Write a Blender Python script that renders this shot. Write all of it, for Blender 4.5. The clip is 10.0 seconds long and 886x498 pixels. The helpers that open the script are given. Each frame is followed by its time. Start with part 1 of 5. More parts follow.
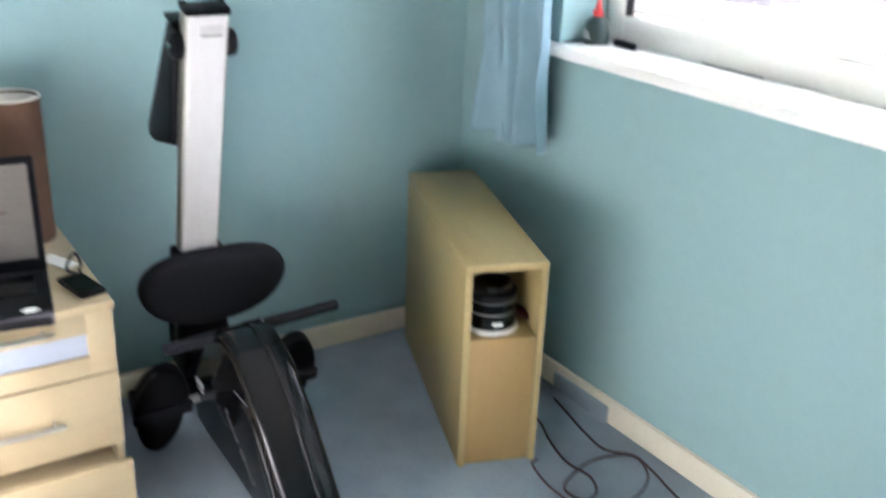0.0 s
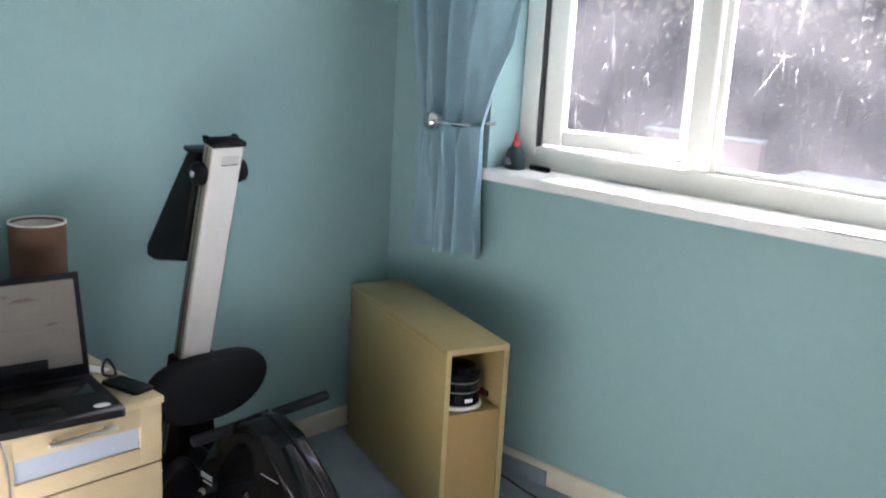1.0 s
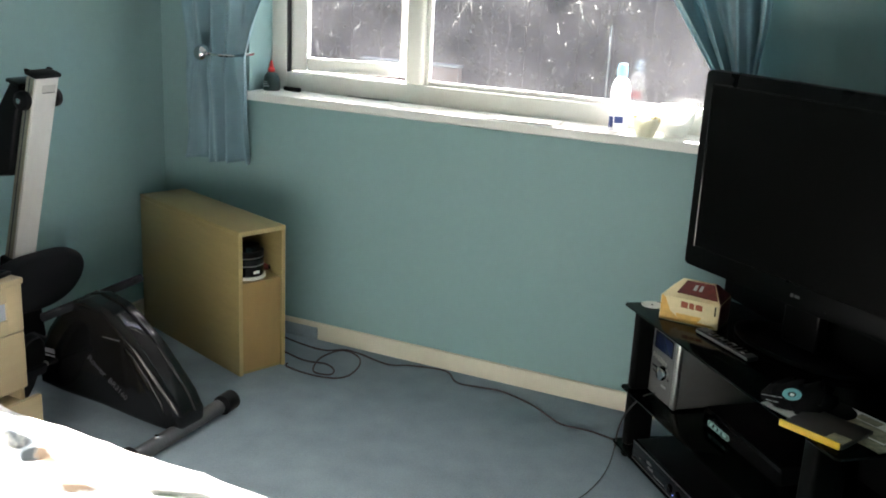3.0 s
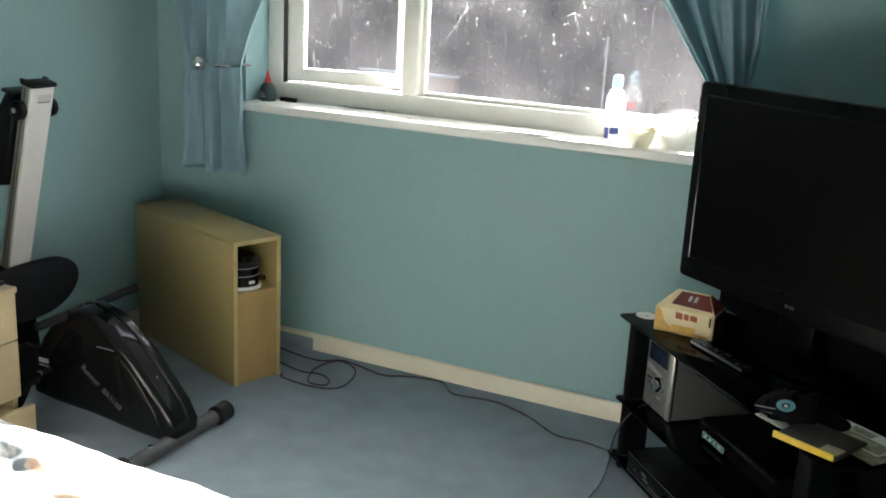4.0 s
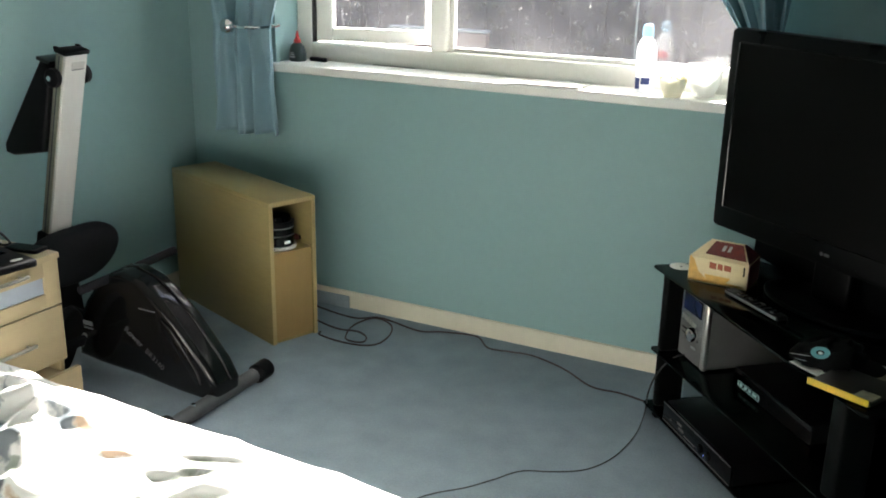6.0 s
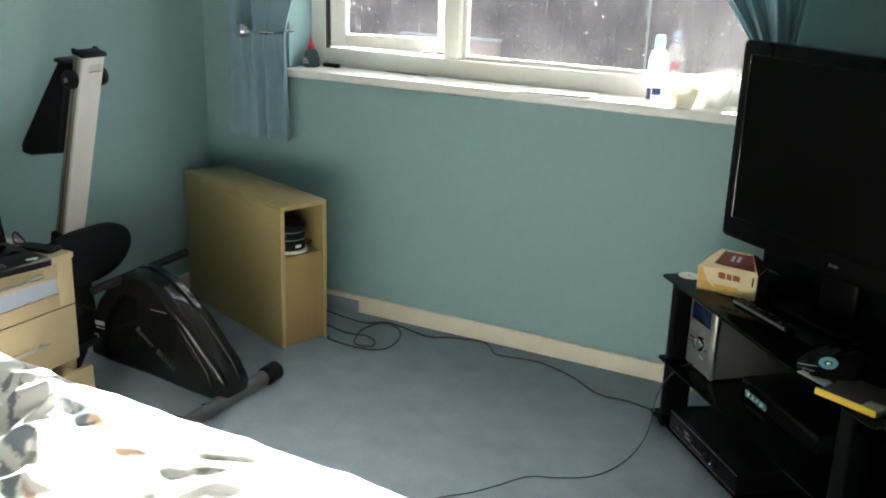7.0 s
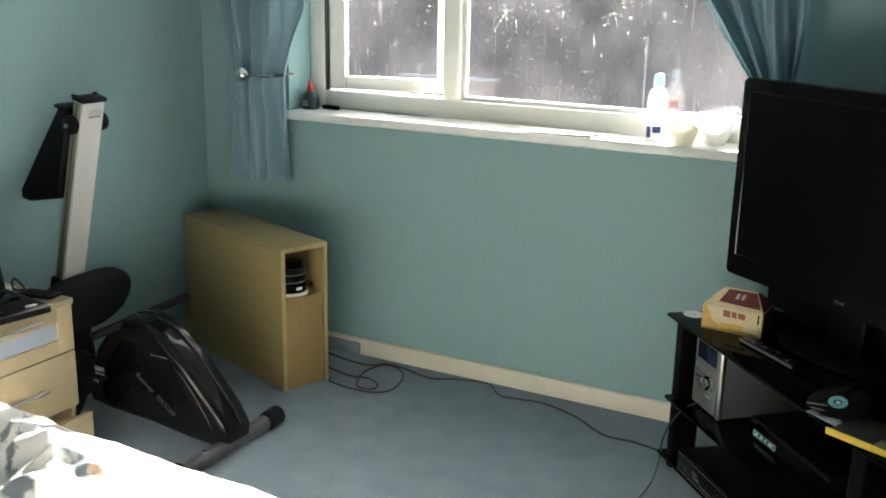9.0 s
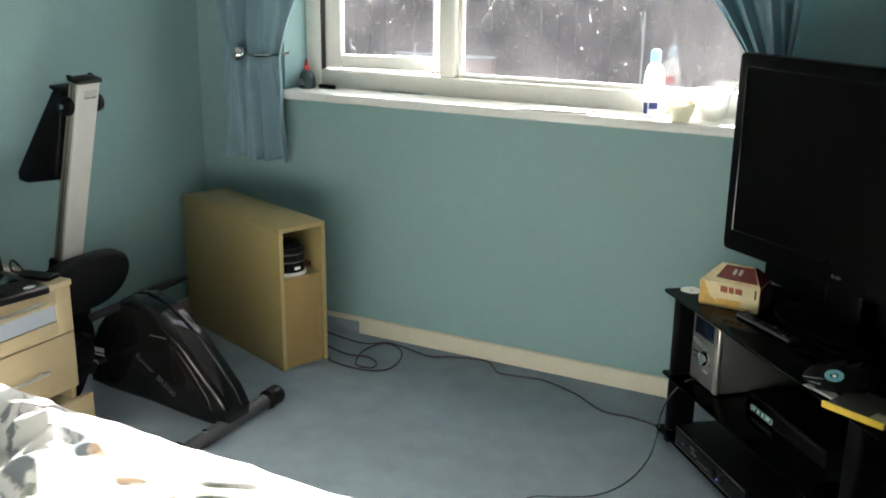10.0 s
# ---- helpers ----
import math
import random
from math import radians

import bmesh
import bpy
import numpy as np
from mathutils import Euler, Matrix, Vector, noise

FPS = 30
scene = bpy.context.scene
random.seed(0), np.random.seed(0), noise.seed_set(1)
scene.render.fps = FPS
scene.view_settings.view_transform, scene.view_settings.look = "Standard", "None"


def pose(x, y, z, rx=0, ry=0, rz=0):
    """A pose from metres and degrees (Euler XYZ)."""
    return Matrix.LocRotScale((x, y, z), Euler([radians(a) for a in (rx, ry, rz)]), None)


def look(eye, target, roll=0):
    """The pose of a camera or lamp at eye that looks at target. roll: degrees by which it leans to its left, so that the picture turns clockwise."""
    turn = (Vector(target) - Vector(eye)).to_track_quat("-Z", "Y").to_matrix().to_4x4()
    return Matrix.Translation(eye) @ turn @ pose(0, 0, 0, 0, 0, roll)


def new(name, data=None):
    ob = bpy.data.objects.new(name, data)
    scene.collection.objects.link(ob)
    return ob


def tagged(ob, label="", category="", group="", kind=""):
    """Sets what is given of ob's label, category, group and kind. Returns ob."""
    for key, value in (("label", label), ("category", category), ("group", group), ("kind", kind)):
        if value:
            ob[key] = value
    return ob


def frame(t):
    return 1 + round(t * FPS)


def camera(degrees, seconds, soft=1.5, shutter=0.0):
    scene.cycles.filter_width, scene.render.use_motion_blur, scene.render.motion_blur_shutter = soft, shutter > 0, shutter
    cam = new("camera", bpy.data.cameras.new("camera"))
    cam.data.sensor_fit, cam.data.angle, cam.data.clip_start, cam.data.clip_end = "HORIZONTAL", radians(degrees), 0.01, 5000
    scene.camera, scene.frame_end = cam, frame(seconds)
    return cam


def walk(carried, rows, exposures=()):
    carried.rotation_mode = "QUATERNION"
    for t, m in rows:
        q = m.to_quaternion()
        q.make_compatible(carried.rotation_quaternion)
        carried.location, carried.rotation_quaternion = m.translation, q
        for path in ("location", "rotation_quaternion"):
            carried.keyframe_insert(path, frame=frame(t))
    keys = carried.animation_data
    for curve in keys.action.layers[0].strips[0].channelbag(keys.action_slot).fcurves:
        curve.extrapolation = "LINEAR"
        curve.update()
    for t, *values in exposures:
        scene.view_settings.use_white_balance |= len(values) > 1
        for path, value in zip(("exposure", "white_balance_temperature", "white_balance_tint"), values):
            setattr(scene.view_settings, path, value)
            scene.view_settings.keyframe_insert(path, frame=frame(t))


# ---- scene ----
cam = camera(49.2, 10.0, 1.85, 0.5)
PATH = [
    (0, (2.595, -1.791, 1.519), (1.053, -0.762, 0.768), 2.2),
    (0.2, (2.583, -1.868, 1.525), (1.011, -0.833, 0.847), 2.5),
    (0.5, (2.606, -2.083, 1.504), (1.096, -0.895, 0.948), 2.5),
    (0.8, (2.635, -2.355, 1.505), (1.226, -1.021, 1.018), 0.7),
    (1, (2.608, -2.531, 1.523), (1.291, -1.096, 1.068), 3.2),
    (1.3, (2.76, -2.733, 1.523), (1.505, -1.224, 1.135), 2.0),
    (1.5, (2.785, -2.869, 1.51), (1.593, -1.326, 1.065), 0.0),
    (1.7, (2.801, -2.978, 1.54), (1.686, -1.412, 0.988), 1.0),
    (2, (2.868, -3.112, 1.527), (1.871, -1.471, 0.967), 1.8),
    (2.5, (2.931, -3.35, 1.549), (2.177, -1.601, 0.941), 2.5),
    (2.7, (2.957, -3.379, 1.558), (2.153, -1.638, 0.992), 2.9),
    (3.8, (3.003, -3.363, 1.552), (2.185, -1.616, 1.024), 3.0),
    (4, (2.995, -3.371, 1.556), (2.182, -1.62, 1.033), 3.1),
    (4.5, (2.992, -3.369, 1.554), (2.181, -1.624, 1.01), 3.2),
    (5, (2.99, -3.364, 1.553), (2.156, -1.634, 0.993), 2.9),
    (5.5, (2.979, -3.375, 1.553), (2.148, -1.652, 0.968), 2.0),
    (5.7, (2.997, -3.378, 1.562), (2.151, -1.674, 0.947), 1.6),
    (6.8, (3.03, -3.391, 1.534), (2.129, -1.705, 0.943), 0.5),
    (7, (3.013, -3.41, 1.559), (2.133, -1.716, 0.963), 1.9),
    (7.5, (3.011, -3.405, 1.566), (2.154, -1.697, 0.976), 2.3),
    (8, (3.01, -3.412, 1.559), (2.182, -1.682, 0.992), 2.9),
    (8.5, (2.982, -3.398, 1.564), (2.14, -1.68, 0.979), 1.3),
    (9, (2.995, -3.396, 1.562), (2.104, -1.682, 1.042), 1.2),
    (9.5, (3.004, -3.4, 1.56), (2.11, -1.69, 1.033), 1.0),
    (10, (3.003, -3.396, 1.559), (2.119, -1.692, 0.998), 0.7),
]
walk(cam, [(t, look(eye, target, roll)) for t, eye, target, roll in PATH],
     [(0.0, 4.84, 6000, 25), (0.6, 4.38, 6000, 25), (1.0, 4.12, 6050, 24), (1.25, 3.80, 6100, 23), (1.5, 3.60, 6100, 22), (1.75, 3.78, 6150, 21), (2.0, 3.90, 6200, 20),
      (2.6, 3.69, 6300, 17), (5.5, 3.69, 6420, 14), (10.0, 3.69, 6480, 14)])

# ---- world and light ----
SUN_TO = Vector((0.0, 0.90, 0.475)).normalized()
world = bpy.data.worlds.new("sky")
scene.world = world
world.use_nodes = True
wn = world.node_tree.nodes
sky = wn.new("ShaderNodeTexSky")
sky.sky_type = "NISHITA"
sky.sun_disc = False
sky.sun_elevation = math.asin(SUN_TO.z)
sky.sun_rotation = math.atan2(SUN_TO.x, SUN_TO.y)
world.node_tree.links.new(sky.outputs[0], wn["Background"].inputs[0])
wn["Background"].inputs[1].default_value = 0.105
sun = new("sun", bpy.data.lights.new("sun", "SUN"))
sun.data.energy, sun.data.angle, sun.data.color = 5.0, radians(0.6), (1.0, 0.95, 0.86)
sun.matrix_world = look(SUN_TO * 20, (0, 0, 0))


# ---- materials ----
def mat(name, base, rough=0.5, metal=0.0, var=0.12, scale=6.0, fine=60.0, bump=0.0, bump_scale=200.0, stretch=(1, 1, 1), spec=0.5, tint=None, coat=0.0):
    """A surface with stains at one scale, grain at another, and fine relief."""
    m = bpy.data.materials.new(name)
    m.use_nodes = True
    nt = m.node_tree
    n, l = nt.nodes, nt.links
    p = n["Principled BSDF"]
    tc, mp = n.new("ShaderNodeTexCoord"), n.new("ShaderNodeMapping")
    mp.inputs["Scale"].default_value = stretch
    l.new(tc.outputs["Object"], mp.inputs["Vector"])
    big, small = n.new("ShaderNodeTexNoise"), n.new("ShaderNodeTexNoise")
    big.inputs["Scale"].default_value, small.inputs["Scale"].default_value = scale, fine
    big.inputs["Detail"].default_value, small.inputs["Detail"].default_value = 4, 3
    l.new(mp.outputs[0], big.inputs["Vector"])
    l.new(mp.outputs[0], small.inputs["Vector"])
    mix = n.new("ShaderNodeMix")
    mix.data_type = "FLOAT"
    mix.inputs[0].default_value = 0.45
    l.new(big.outputs[0], mix.inputs[2])
    l.new(small.outputs[0], mix.inputs[3])
    ramp = n.new("ShaderNodeValToRGB")
    lo = [max(0, c * (1 - var)) for c in base]
    hi = [min(1, c * (1 + var)) for c in (tint or base)]
    ramp.color_ramp.elements[0].position, ramp.color_ramp.elements[1].position = 0.3, 0.7
    ramp.color_ramp.elements[0].color, ramp.color_ramp.elements[1].color = (*lo, 1), (*hi, 1)
    l.new(mix.outputs[0], ramp.inputs[0])
    l.new(ramp.outputs[0], p.inputs["Base Color"])
    rr = n.new("ShaderNodeMapRange")
    rr.inputs["To Min"].default_value, rr.inputs["To Max"].default_value = max(0.02, rough - 0.08), min(1, rough + 0.08)
    l.new(big.outputs[0], rr.inputs[0])
    l.new(rr.outputs[0], p.inputs["Roughness"])
    p.inputs["Metallic"].default_value = metal
    p.inputs["Specular IOR Level"].default_value = spec
    p.inputs["Coat Weight"].default_value = coat
    if bump:
        bn, bt = n.new("ShaderNodeBump"), n.new("ShaderNodeTexNoise")
        bt.inputs["Scale"].default_value, bt.inputs["Detail"].default_value = bump_scale, 3
        l.new(mp.outputs[0], bt.inputs["Vector"])
        l.new(bt.outputs[0], bn.inputs["Height"])
        bn.inputs["Strength"].default_value, bn.inputs["Distance"].default_value = bump, 0.004
        l.new(bn.outputs[0], p.inputs["Normal"])
    return m


def glow(name, colour, strength):
    m = bpy.data.materials.new(name)
    m.use_nodes = True
    p = m.node_tree.nodes["Principled BSDF"]
    p.inputs["Base Color"].default_value = (*colour, 1)
    p.inputs["Emission Color"].default_value = (*colour, 1)
    p.inputs["Emission Strength"].default_value = strength
    return m


def dirty_glass():
    """Clear pane with a film of dust, smears and spots that catch the sun."""
    m = bpy.data.materials.new("dirty_glass")
    m.use_nodes = True
    nt = m.node_tree
    n, l = nt.nodes, nt.links
    n.remove(n["Principled BSDF"])
    out = n["Material Output"]
    tc = n.new("ShaderNodeTexCoord")
    clear, gloss, fres, m1 = n.new("ShaderNodeBsdfTransparent"), n.new("ShaderNodeBsdfGlossy"), n.new("ShaderNodeFresnel"), n.new("ShaderNodeMixShader")
    clear.inputs[0].default_value = (0.95, 0.97, 0.96, 1)
    gloss.inputs["Roughness"].default_value = 0.02
    fres.inputs[0].default_value = 1.5
    l.new(fres.outputs[0], m1.inputs[0]), l.new(clear.outputs[0], m1.inputs[1]), l.new(gloss.outputs[0], m1.inputs[2])
    dust = n.new("ShaderNodeBsdfTranslucent")
    dust.inputs[0].default_value = (0.8, 0.78, 0.8, 1)
    film, spots, smear = n.new("ShaderNodeTexNoise"), n.new("ShaderNodeTexVoronoi"), n.new("ShaderNodeTexNoise")
    film.inputs["Scale"].default_value, film.inputs["Detail"].default_value = 3.0, 5
    spots.inputs["Scale"].default_value = 26.0
    spots.inputs["Randomness"].default_value = 1.0
    smap = n.new("ShaderNodeMapping")
    smap.inputs["Scale"].default_value, smap.inputs["Rotation"].default_value = (30, 30, 5), (0, 0.6, 0)
    smear.inputs["Scale"].default_value, smear.inputs["Detail"].default_value = 1.0, 6
    l.new(tc.outputs["Object"], film.inputs["Vector"]), l.new(tc.outputs["Object"], spots.inputs["Vector"])
    l.new(tc.outputs["Object"], smap.inputs["Vector"]), l.new(smap.outputs[0], smear.inputs["Vector"])
    r1, r2, r3 = (n.new("ShaderNodeMapRange") for _ in range(3))
    for r, src, a, b, c, d in ((r1, film.outputs[0], 0.3, 0.75, DUST[0], DUST[1]), (r2, spots.outputs["Distance"], 0.02, 0.10, DUST[2], 0.0), (r3, smear.outputs[0], 0.66, 0.78, 0.0, DUST[3])):
        l.new(src, r.inputs[0])
        for k, v in zip(("From Min", "From Max", "To Min", "To Max"), (a, b, c, d)):
            r.inputs[k].default_value = v
    pick, gate, mul = n.new("ShaderNodeTexNoise"), n.new("ShaderNodeMapRange"), n.new("ShaderNodeMath")
    pick.inputs["Scale"].default_value = 9.0
    mul.operation = "MULTIPLY"
    gate.inputs["From Min"].default_value, gate.inputs["From Max"].default_value = 0.50, 0.68
    l.new(tc.outputs["Object"], pick.inputs["Vector"]), l.new(pick.outputs[0], gate.inputs[0])
    l.new(r2.outputs[0], mul.inputs[0]), l.new(gate.outputs[0], mul.inputs[1])
    a1, a2 = n.new("ShaderNodeMath"), n.new("ShaderNodeMath")
    l.new(r1.outputs[0], a1.inputs[0]), l.new(mul.outputs[0], a1.inputs[1])
    l.new(a1.outputs[0], a2.inputs[0]), l.new(r3.outputs[0], a2.inputs[1])
    m2 = n.new("ShaderNodeMixShader")
    l.new(a2.outputs[0], m2.inputs[0]), l.new(m1.outputs[0], m2.inputs[1]), l.new(dust.outputs[0], m2.inputs[2])
    l.new(m2.outputs[0], out.inputs[0])
    return m


DUST = (0.003, 0.018, 0.20, 0.045)


def cloth(name, base, through_amount, var=0.1, stretch=(1, 1, 1), scale=14.0, rough=0.75):
    """Woven cloth that lets some light through."""
    m = mat(name, base, rough, var=var, scale=scale, fine=300, bump=0.15, bump_scale=600, stretch=stretch, spec=0.25)
    n, l = m.node_tree.nodes, m.node_tree.links
    tr, mx, p = n.new("ShaderNodeBsdfTranslucent"), n.new("ShaderNodeMixShader"), n["Principled BSDF"]
    tr.inputs[0].default_value = (*base, 1)
    mx.inputs[0].default_value = through_amount
    p.inputs["Sheen Weight"].default_value = 0.2
    l.new(p.outputs[0], mx.inputs[1]), l.new(tr.outputs[0], mx.inputs[2]), l.new(mx.outputs[0], n["Material Output"].inputs[0])
    return m


M_WALL = mat("blue_wall_paint", (0.255, 0.40, 0.40), 0.55, var=0.035, scale=1.6, fine=25, bump=0.08, bump_scale=90, spec=0.3)
# unseen ceiling, kept below white so less bounce reaches the upper walls
M_CEIL = mat("white_ceiling_paint", (0.62, 0.62, 0.60), 0.9, var=0.03, bump=0.05)
M_CARPET = mat("blue_grey_carpet", (0.262, 0.322, 0.368), 0.95, var=0.16, scale=8.0, fine=140, bump=0.7, bump_scale=420, spec=0.1)
M_CREAM = mat("cream_gloss_paint", (0.68, 0.63, 0.50), 0.35, var=0.03, scale=5, fine=40, bump=0.03)
M_WHITE = mat("white_gloss_paint", (0.80, 0.79, 0.75), 0.32, var=0.04, scale=5, fine=60, bump=0.03, bump_scale=60)
M_UPVC = mat("white_window_paint", (0.78, 0.77, 0.72), 0.35, var=0.05, scale=8, fine=50, bump=0.03)
M_RUBBER = mat("black_seal", (0.02, 0.02, 0.02), 0.7)
# M_BIRCH holds the shaded side's darker olive; M_BIRCH_UP holds the front's tone
M_BIRCH = mat("birch_laminate", (0.272, 0.214, 0.090), 0.42, var=0.08, scale=5, fine=30, stretch=(1.2, 9, 9), bump=0.02, tint=(0.288, 0.226, 0.096))
M_BIRCH_UP = mat("birch_laminate_upright", (0.330, 0.218, 0.088), 0.42, var=0.03, scale=5, fine=30, stretch=(9, 9, 1.2), bump=0.02, tint=(0.340, 0.226, 0.092))
M_BAND = mat("pale_edge_band", (0.40, 0.31, 0.15), 0.45, var=0.08, scale=8, fine=40)
M_PINE = mat("pale_maple_laminate", (0.345, 0.275, 0.163), 0.4, var=0.05, scale=5, fine=30, stretch=(8, 1.0, 8), bump=0.02)
M_FROST = mat("frosted_panel", (0.27, 0.30, 0.35), 0.45, var=0.05)
M_STEEL = mat("brushed_steel", (0.55, 0.54, 0.50), 0.35, 1.0, var=0.06, fine=150)
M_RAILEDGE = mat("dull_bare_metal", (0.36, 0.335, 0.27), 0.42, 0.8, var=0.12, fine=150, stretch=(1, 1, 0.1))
M_RAILLABEL = mat("faint_grey_label", (0.47, 0.455, 0.44), 0.5, var=0.08)
M_CHROME = mat("chrome", (0.75, 0.75, 0.76), 0.08, 1.0, var=0.02)
M_ALU = mat("pale_grey_rail_paint", (0.62, 0.60, 0.58), 0.4, 0.15, var=0.04, stretch=(1, 1, 0.2))
M_BLACKP = mat("black_plastic", (0.005, 0.005, 0.006), 0.42, var=0.2, bump=0.05, bump_scale=300, spec=0.13)
M_BLACKG = mat("black_gloss_plastic", (0.0045, 0.0045, 0.005), 0.10, var=0.15, spec=0.30)
M_FOAM = mat("black_foam", (0.008, 0.0085, 0.011), 0.8, var=0.2, spec=0.2, bump=0.3, bump_scale=500)
M_SCREEN = mat("dark_screen", (0.0025, 0.0028, 0.0028), 0.38, var=0.1, spec=0.05)
M_GLASSBLK = mat("black_glass", (0.003, 0.004, 0.0036), 0.09, var=0.1, scale=20, spec=0.12)
M_POST = mat("black_metal_post", (0.0035, 0.004, 0.0042), 0.5, spec=0.05)
M_TVBLK = mat("television_black", (0.0025, 0.0028, 0.003), 0.3, var=0.15, spec=0.07)
M_TRIM = mat("polished_black_trim", (0.01, 0.01, 0.01), 0.06, spec=0.6)
M_DIMPRINT = mat("dim_grey_print", (0.13, 0.13, 0.135), 0.5)
M_DARKTUBE = mat("dark_grey_tube", (0.07, 0.072, 0.076), 0.45, 0.3)
M_TEXT = mat("dark_grey_lettering", (0.058, 0.058, 0.060), 0.5, var=0.3)
M_LEAF = cloth("hedge_leaf", (0.040, 0.036, 0.026), 0.35, var=0.6)
M_SPLASH = cloth("dried_white_splash", (0.62, 0.61, 0.58), 0.5, var=0.1)
thin = M_SPLASH.node_tree
tb, tm_ = thin.nodes.new("ShaderNodeBsdfTransparent"), thin.nodes.new("ShaderNodeMixShader")
tm_.inputs[0].default_value = 0.66
thin.links.new(thin.nodes["Material Output"].inputs[0].links[0].from_socket, tm_.inputs[1])
thin.links.new(tb.outputs[0], tm_.inputs[2])
thin.links.new(tm_.outputs[0], thin.nodes["Material Output"].inputs[0])
M_SILVER = mat("silver_plastic", (0.22, 0.225, 0.23), 0.4, 0.3, var=0.05, fine=120)
M_HIFI = mat("dark_silver_facia", (0.17, 0.172, 0.17), 0.38, 0.3, var=0.06, fine=120)
M_LCDBLUE = mat("blue_display", (0.012, 0.020, 0.055), 0.15)
M_LAPSCR = mat("laptop_screen", (0.135, 0.118, 0.10), 0.3, var=0.12, scale=9, stretch=(1, 1, 6))
M_BROWN = mat("brown_shade_fabric", (0.11, 0.055, 0.03), 0.8, var=0.15, bump=0.2, bump_scale=300)
M_LINING = mat("pale_lining", (0.75, 0.72, 0.65), 0.8)
M_CURTAIN = cloth("blue_satin_curtain", (0.23, 0.37, 0.43), 0.07, rough=0.5)
M_MATTRESS = cloth("white_mattress", (0.75, 0.74, 0.72), 0.05)
M_BOTTLE = cloth("milky_bottle_plastic", (0.82, 0.84, 0.87), 0.5, var=0.02, rough=0.3)
M_CAPBLUE = cloth("light_blue_cap", (0.45, 0.68, 0.84), 0.5, var=0.05, rough=0.4)
M_NAVY = mat("navy_print", (0.03, 0.05, 0.20), 0.5)
M_REDP = mat("red_plastic", (0.50, 0.03, 0.03), 0.4)
M_DULLRED = mat("dull_red_plastic", (0.12, 0.02, 0.015), 0.5)
M_GREENB = mat("dark_green_bottle", (0.012, 0.03, 0.028), 0.35)
# china lets light through only to brighten the bowls against the window
M_CERAMIC = cloth("cream_china", (0.80, 0.79, 0.70), 0.4, var=0.04, rough=0.25)
M_WHITEC = cloth("translucent_white_china", (0.82, 0.82, 0.80), 0.45, var=0.03, rough=0.25)
M_PAPER = mat("white_paper", (0.78, 0.77, 0.74), 0.8, var=0.04)
M_CARD = mat("cream_card", (0.70, 0.58, 0.34), 0.6, var=0.12, scale=9)
# red card with the television's shade already darkening its colour
M_CARDRED = mat("red_card_in_tv_shade", (0.12, 0.012, 0.009), 0.55, var=0.3, scale=30)
M_ORANGERED = mat("dark_orange_print", (0.30, 0.055, 0.010), 0.5, var=0.2)
M_GOLD = mat("golden_print", (0.62, 0.36, 0.075), 0.55, var=0.25, scale=14)
M_YELLOW = mat("yellow_card", (0.75, 0.50, 0.02), 0.5)
M_CRUMPLED_BLACK = mat("black_crumpled_matt", (0.005, 0.005, 0.0055), 0.95, var=0.2, spec=0.1)
M_PRINT = mat("magazine_print", (0.018, 0.017, 0.016), 0.5, var=0.6, scale=30, fine=90)
M_LEAFLET = mat("olive_cream_print", (0.24, 0.22, 0.15), 0.45, var=0.85, scale=26, fine=70)
M_TEAL = mat("teal_print", (0.15, 0.38, 0.42), 0.4)
M_CABLE = mat("dark_red_cable", (0.040, 0.020, 0.024), 0.55)
M_CABLEBLK = mat("black_cable", (0.02, 0.02, 0.022), 0.5)
M_GREYPRINT = mat("grey_print", (0.40, 0.41, 0.42), 0.5)
M_FENCE = mat("dark_fence_boards", (0.019, 0.0165, 0.021), 0.85, var=0.75, scale=5, fine=30, stretch=(1, 1, 1), bump=0.3, spec=0.1)
M_PLANTER = mat("brown_planter_boards", (0.060, 0.027, 0.020), 0.75, var=0.25, scale=6, stretch=(1, 1, 7))
M_PALEWOOD = mat("pale_weathered_wood", (0.10, 0.095, 0.092), 0.8, var=0.2, scale=6, stretch=(1, 8, 8), bump=0.1)
M_PAVE = mat("garden_slabs", (0.28, 0.26, 0.24), 0.85, var=0.2, scale=2, bump=0.2)
M_GREENLED = glow("green_white_display", (0.30, 0.52, 0.48), 0.008)
M_BLUELED = glow("blue_led", (0.2, 0.3, 1.0), 0.3)


# ---- mesh helpers ----
def part(name, bm, material, parent=None, label="", smooth=35):
    me = bpy.data.meshes.new(name)
    bmesh.ops.recalc_face_normals(bm, faces=bm.faces)
    bm.to_mesh(me)
    bm.free()
    for p in me.polygons:
        p.use_smooth = True
    me.set_sharp_from_angle(angle=radians(smooth))
    me.materials.append(material)
    ob = new(name, me)
    if parent:
        ob.parent = parent
    return tagged(ob, label)


def thing(name, label, category, x=0, y=0, z=0, rz=0, group="", kind="", rx=0, ry=0):
    ob = new(name)
    ob.empty_display_size = 0.05
    ob.matrix_world = pose(x, y, z, rx, ry, rz)
    return tagged(ob, label, category, group, kind)


def add(bm, other):
    me = bpy.data.meshes.new("tmp")
    other.to_mesh(me)
    other.free()
    bm.from_mesh(me)
    bpy.data.meshes.remove(me)
    return bm


